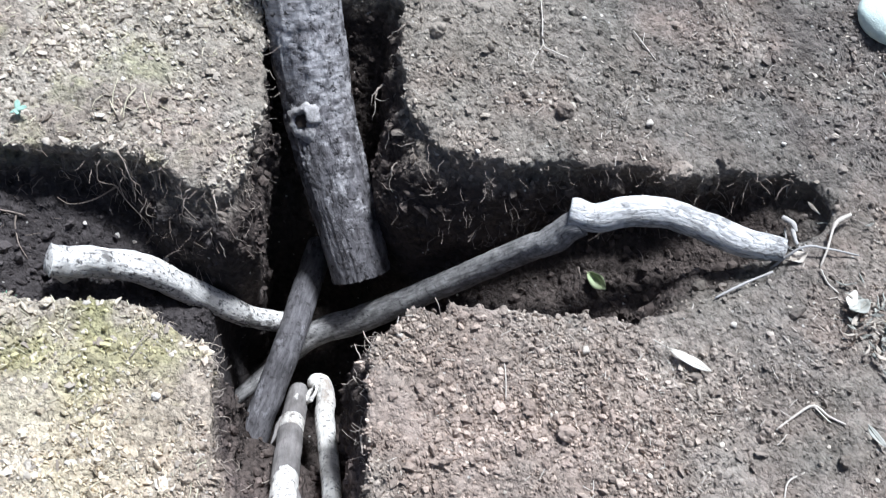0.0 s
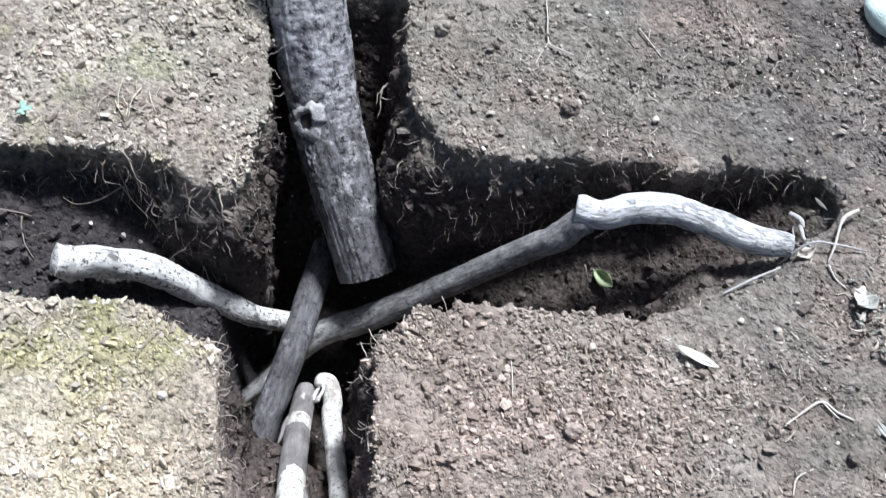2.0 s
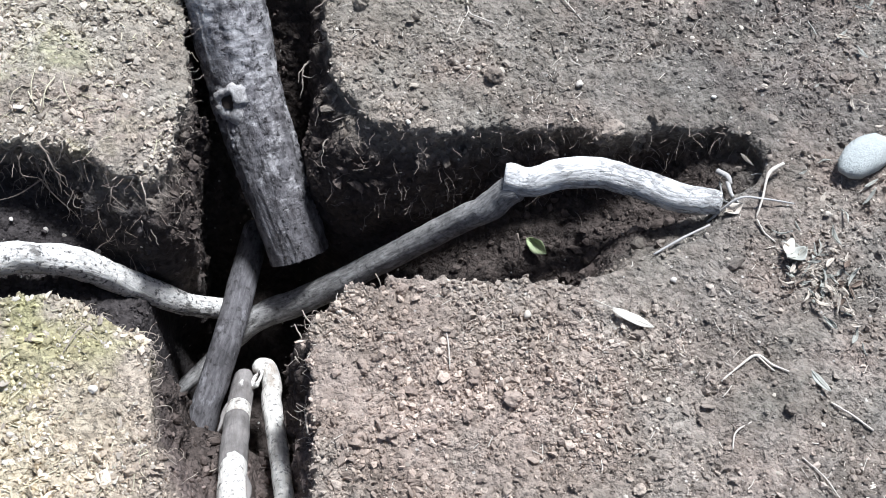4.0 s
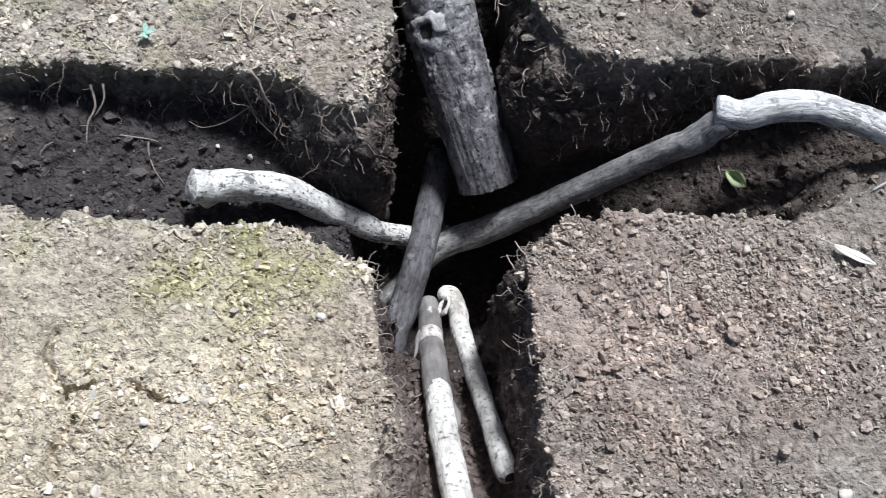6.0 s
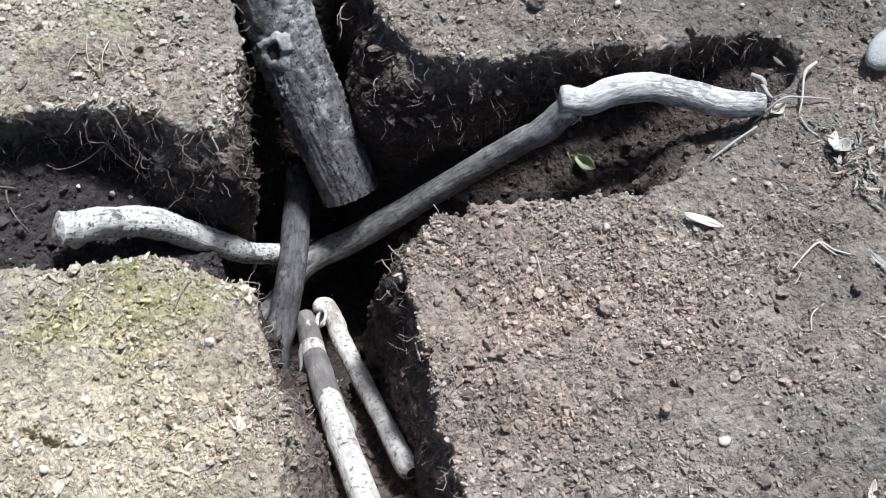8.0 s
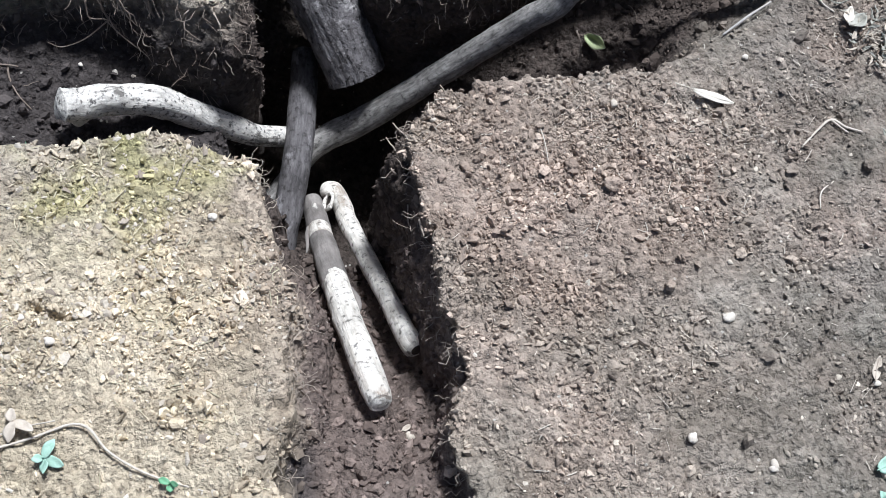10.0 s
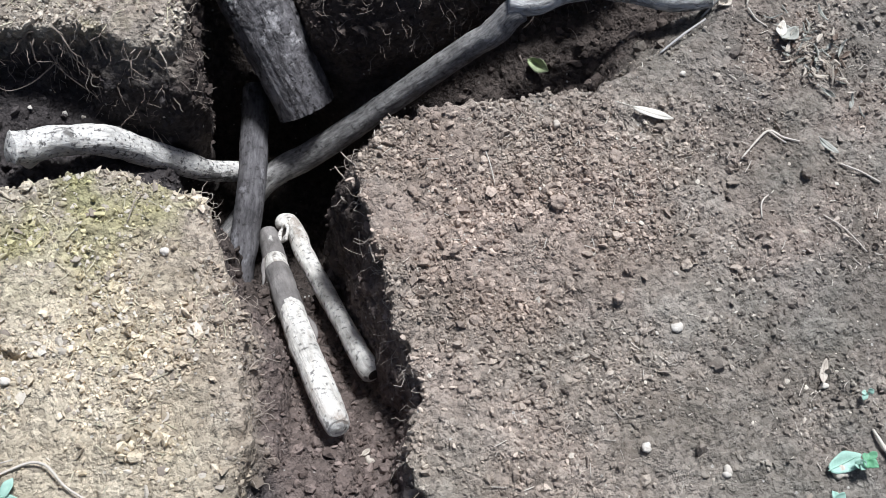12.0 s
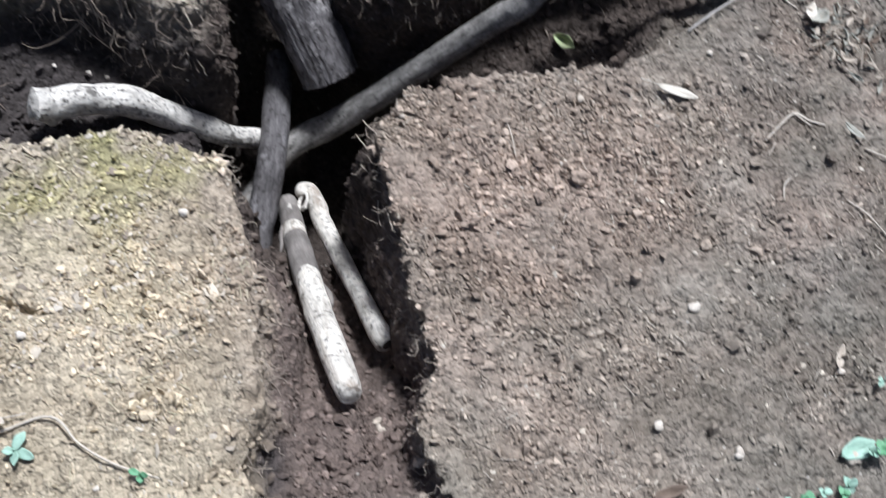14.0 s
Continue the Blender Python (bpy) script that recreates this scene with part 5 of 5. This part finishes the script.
twig([[(0.571, -0.025, 0.020, 0.0050), (0.581, -0.037, 0.020, 0.0052), (0.584, -0.047, 0.016, 0.0040)], [(0.574, -0.037, 0.016, 0.0018), (0.573, -0.066, 0.014, 0.0020), (0.568, -0.098, 0.006, 0.0014)],
      [(0.581, -0.043, 0.016, 0.0036), (0.577, -0.071, 0.014, 0.0034), (0.572, -0.098, 0.006, 0.0016)]], "split bleached stick upright past the branch end", TWIG_GREY)
twig([[(0.639, -0.052, 0.012, 0.0030), (0.620, -0.062, 0.016, 0.0038), (0.611, -0.075, 0.016, 0.0022), (0.600, -0.101, 0.010, 0.0020), (0.589, -0.122, 0.004, 0.0014)]], "bent bleached twig past the branch end", TWIG)
twig([[(0.588, -0.127, 0.003, 0.0016), (0.595, -0.143, 0.005, 0.0018), (0.607, -0.157, 0.003, 0.0010)]], "short bleached twig on the soil", TWIG)
twig([[(0.271, 0.336, 0.004, 0.0010), (0.270, 0.274, 0.006, 0.0012), (0.269, 0.230, 0.005, 0.0013), (0.282, 0.213, 0.006, 0.0014), (0.301, 0.204, 0.003, 0.0012)],
      [(0.269, 0.230, 0.005, 0.0012), (0.256, 0.209, 0.004, 0.0010), (0.248, 0.191, 0.003, 0.0008)]], "thin branching twig lying on the soil", TWIG)
twig([[(0.397, 0.255, 0.003, 0.0009), (0.408, 0.234, 0.005, 0.0012), (0.423, 0.206, 0.003, 0.0010)], [(0.408, 0.234, 0.005, 0.0009), (0.412, 0.250, 0.004, 0.0007)]], "small forked twig on the soil")
twig([[(0.189, -0.238, 0.003, 0.0010), (0.190, -0.262, 0.005, 0.0011), (0.189, -0.288, 0.003, 0.0009)]], "thin straw-like stalk on the soil")
twig([[(0.493, -0.415, 0.003, 0.0011), (0.501, -0.395, 0.008, 0.0013), (0.523, -0.383, 0.003, 0.0010)]], "curved thin stalk on the soil")
twig([[(-0.610, -0.507, 0.004, 0.0012), (-0.532, -0.501, 0.006, 0.0017), (-0.449, -0.493, 0.008, 0.0020), (-0.391, -0.490, 0.010, 0.0022), (-0.365, -0.526, 0.007, 0.0019), (-0.329, -0.557, 0.005, 0.0016), (-0.275, -0.587, 0.003, 0.0012)],
      [(-0.521, -0.500, 0.006, 0.0014), (-0.469, -0.480, 0.008, 0.0012), (-0.416, -0.481, 0.008, 0.0010)]], "long brown trailing stem lying on the soil", TWIG)
twig([[(-0.289, -0.390, 0.003, 0.0009), (-0.271, -0.380, 0.004, 0.0010), (-0.249, -0.370, 0.003, 0.0008)]], "short straw on trodden soil", GRASS_DRY)
twig([[(-0.251, -0.231, 0.003, 0.0008), (-0.231, -0.199, 0.006, 0.0010), (-0.211, -0.179, 0.005, 0.0008)]], "thin pale rootlet at the edge of the ditch", ROOT)
for x, y, a, length, r in ((-0.305, 0.173, -92, 0.055, 0.0016), (-0.279, 0.157, -108, 0.048, 0.0024), (-0.268, 0.149, -70, 0.030, 0.0020), (-0.313, 0.140, -60, 0.036, 0.0018), (-0.291, 0.126, -20, 0.024, 0.0012), (-0.323, 0.148, -120, 0.028, 0.0012),
                        (-0.288, 0.173, -80, 0.022, 0.0010), (-0.267, 0.132, -130, 0.020, 0.0012), (-0.307, 0.119, -45, 0.018, 0.0010), (-0.256, 0.161, -100, 0.026, 0.0011), (-0.333, 0.127, -10, 0.020, 0.0009), (-0.298, 0.152, -35, 0.026, 0.0010)):
    dx, dy = math.cos(radians(a)) * length, math.sin(radians(a)) * length
    twig([[(x, y, 0.003, r * 0.5), (x + dx * 0.5 + dy * 0.05, y + dy * 0.5 - dx * 0.05, 0.006, r * 0.5), (x + dx, y + dy, 0.003, r * 0.25)]], "bleached grass blade at the ditch edge", GRASS_DRY)
twig([[(-0.202, 0.102, 0.003, 0.0010), (-0.194, 0.123, 0.008, 0.0013), (-0.205, 0.141, 0.008, 0.0011), (-0.191, 0.159, 0.003, 0.0009)]], "thin twisted rootlet on the soil", ROOT)
twig([[(0.518, -0.695, 0.004, 0.0022), (0.519, -0.718, 0.010, 0.0036), (0.523, -0.733, 0.008, 0.0030), (0.516, -0.751, 0.004, 0.0018)]], "bleached knobbly twig beside the weeds")
twig([[(0.622, -0.367, 0.003, 0.0016), (0.639, -0.386, 0.006, 0.0018), (0.660, -0.406, 0.003, 0.0014)]], "bleached stick on the soil")
twig([[(0.569, -0.430, 0.003, 0.0011), (0.589, -0.455, 0.006, 0.0013), (0.605, -0.489, 0.003, 0.0010)]], "bleached thin stick on the soil")

# the two large stones
MINT_STONE = stone_material("smooth_pale_stone", (0.66, 0.76, 0.69), (0.70, 0.79, 0.73))
GREY_STONE = stone_material("grey_stone", (0.36, 0.38, 0.36), (0.46, 0.48, 0.46))
for text, mat, x, y, rx, ry, rz, seed in (("smooth pale mint-white stone resting on the soil", MINT_STONE, 0.746, 0.258, 0.029, 0.040, 0.024, 61),
                                          ("flat grey-white stone among dead leaves", GREY_STONE, 0.745, -0.053, 0.045, 0.026, 0.018, 63)):
    me = lump(seed, 3, 0.14)
    me.materials.append(mat)
    me.shade_smooth()
    ob = tagged(new("stone", me), text, "stone", "larger stones")
    ob.matrix_basis = Matrix.LocRotScale((x, y, float(rest(x, y)) + rz * 0.7), Euler((0.1, 0.05, 0.5)), (rx, ry, rz))

# dead leaves gathered beyond the end of the ditch
for cx, cy, sx, sy, count in ((0.635, -0.200, 0.020, 0.022, 46), (0.655, -0.232, 0.022, 0.030, 34), (0.81, 0.12, 0.05, 0.11, 44), (0.755, -0.10, 0.05, 0.05, 14), (0.60, -0.055, 0.03, 0.03, 10)):
    for k in range(count):
        x, y = rng.normal(cx, sx), rng.normal(cy, sy)
        if x > 0.94 or abs(y) > 0.4:
            continue
        kind = rng.choice(4, p=(0.48, 0.36, 0.16, 0.0))
        mat, text = ((LEAF_GREY, "grey rotting leaf in the litter"), (LEAF_DRY, "pale dry leaf in the litter"), (LEAF_BROWN, "brown dead leaf in the litter"), (LEAF_MINT, "faded grey-green leaf in the litter"))[kind]
        leaf(x, y, rng.uniform(0, 360), rng.uniform(0.008, 0.026), rng.uniform(0.002, 0.007), mat, text, lift=rng.uniform(0.003, 0.009), curl=rng.uniform(-0.8, 1.6),
             fold=rng.uniform(0.2, 1.2), pitch=rng.uniform(-20, 30), roll=rng.uniform(-45, 45), seed=rng.uniform(0, 6), name="dead_leaf", group="dead leaves")


def seedling(x, y, count, size, material, label, height=0.012, broad=0.6):
    """A small plant: a stem and leaves spread round it."""
    base = (x, y, float(rest(x, y)))
    thing = thing_at("seedling", Matrix.Translation(base), label, "plant", "seedlings")
    v, f, *_ = tube([(0, 0, -0.003, 0.0012), (0.001, 0.001, height * 0.6, 0.001), (0, 0.002, height, 0.0008)], sides=6, steps=4)
    mesh_object("stem", v, f, material, thing)
    for k in range(count):
        v, f = leaf_mesh(size * rng.uniform(0.6, 1.2), size * broad * rng.uniform(0.8, 1.15), rng.uniform(-0.6, 0.2), rng.uniform(0.0, 0.3), k)
        m = np.array(pose(0, 0.001, height * rng.uniform(0.5, 1.0), rng.uniform(-35, 35), rng.uniform(-45, 15), 360 * k / count + rng.uniform(-40, 40)))
        mesh_object("leaf", np.array(v) @ m[:3, :3].T + m[:3, 3], f, material, thing)
    return thing


seedling(-0.429, 0.120, 4, 0.016, LEAF_MINT, "tiny blue-green seedling at the ditch edge")
seedling(-0.433, -0.519, 4, 0.020, LEAF_MINT, "small grey-green seedling on trodden soil")
seedling(-0.460, -0.472, 3, 0.026, LEAF_DRY, "wilted pale seedling on trodden soil")
seedling(-0.307, -0.574, 3, 0.014, LEAF_GREEN, "tiny bright green seedling on trodden soil")
WEED_SPOTS = ((0.379, -0.766, 4, 0.012), (0.396, -0.765, 5, 0.013), (0.408, -0.779, 5, 0.014), (0.384, -0.787, 5, 0.013), (0.403, -0.798, 5, 0.014), (0.384, -0.806, 4, 0.013), (0.412, -0.760, 3, 0.009),
              (0.418, -0.791, 4, 0.012), (0.393, -0.777, 4, 0.012), (0.444, -0.761, 4, 0.011), (0.434, -0.768, 3, 0.010), (0.462, -0.789, 5, 0.012), (0.482, -0.731, 4, 0.011), (0.492, -0.729, 4, 0.013), (0.505, -0.791, 3, 0.009), (0.523, -0.657, 3, 0.009))
for k, (x, y, c, s) in enumerate(WEED_SPOTS):
    seedling(x, y, c, s, (LEAF_MINT, LEAF_GREEN)[k % 3 == 1], "small bright green weed growing in the soil" if k % 3 == 1 else "round-leaved grey-green weed growing in the soil", rng.uniform(0.008, 0.022), 0.95)


def grass_tuft(x, y, blades, tall, label):
    thing = thing_at("grass_tuft", Matrix.Translation((x, y, float(rest(x, y)))), label, "grass", "")
    for k in range(blades):
        a, lean = rng.uniform(0, 6.28), rng.uniform(0.3, 1.0) * tall
        v, f, *_ = tube([(0.002 * math.cos(a), 0.002 * math.sin(a), -0.003, 0.0011), (lean * 0.4 * math.cos(a), lean * 0.4 * math.sin(a), tall * 0.6, 0.0011),
                         (lean * math.cos(a), lean * math.sin(a), tall * 0.75, 0.0003)], sides=4, steps=4, rough=0.05)
        mesh_object("blade", v, f, LEAF_GREEN, thing)


grass_tuft(-0.424, -0.131, 9, 0.018, "small green tuft of grass at the ditch edge")
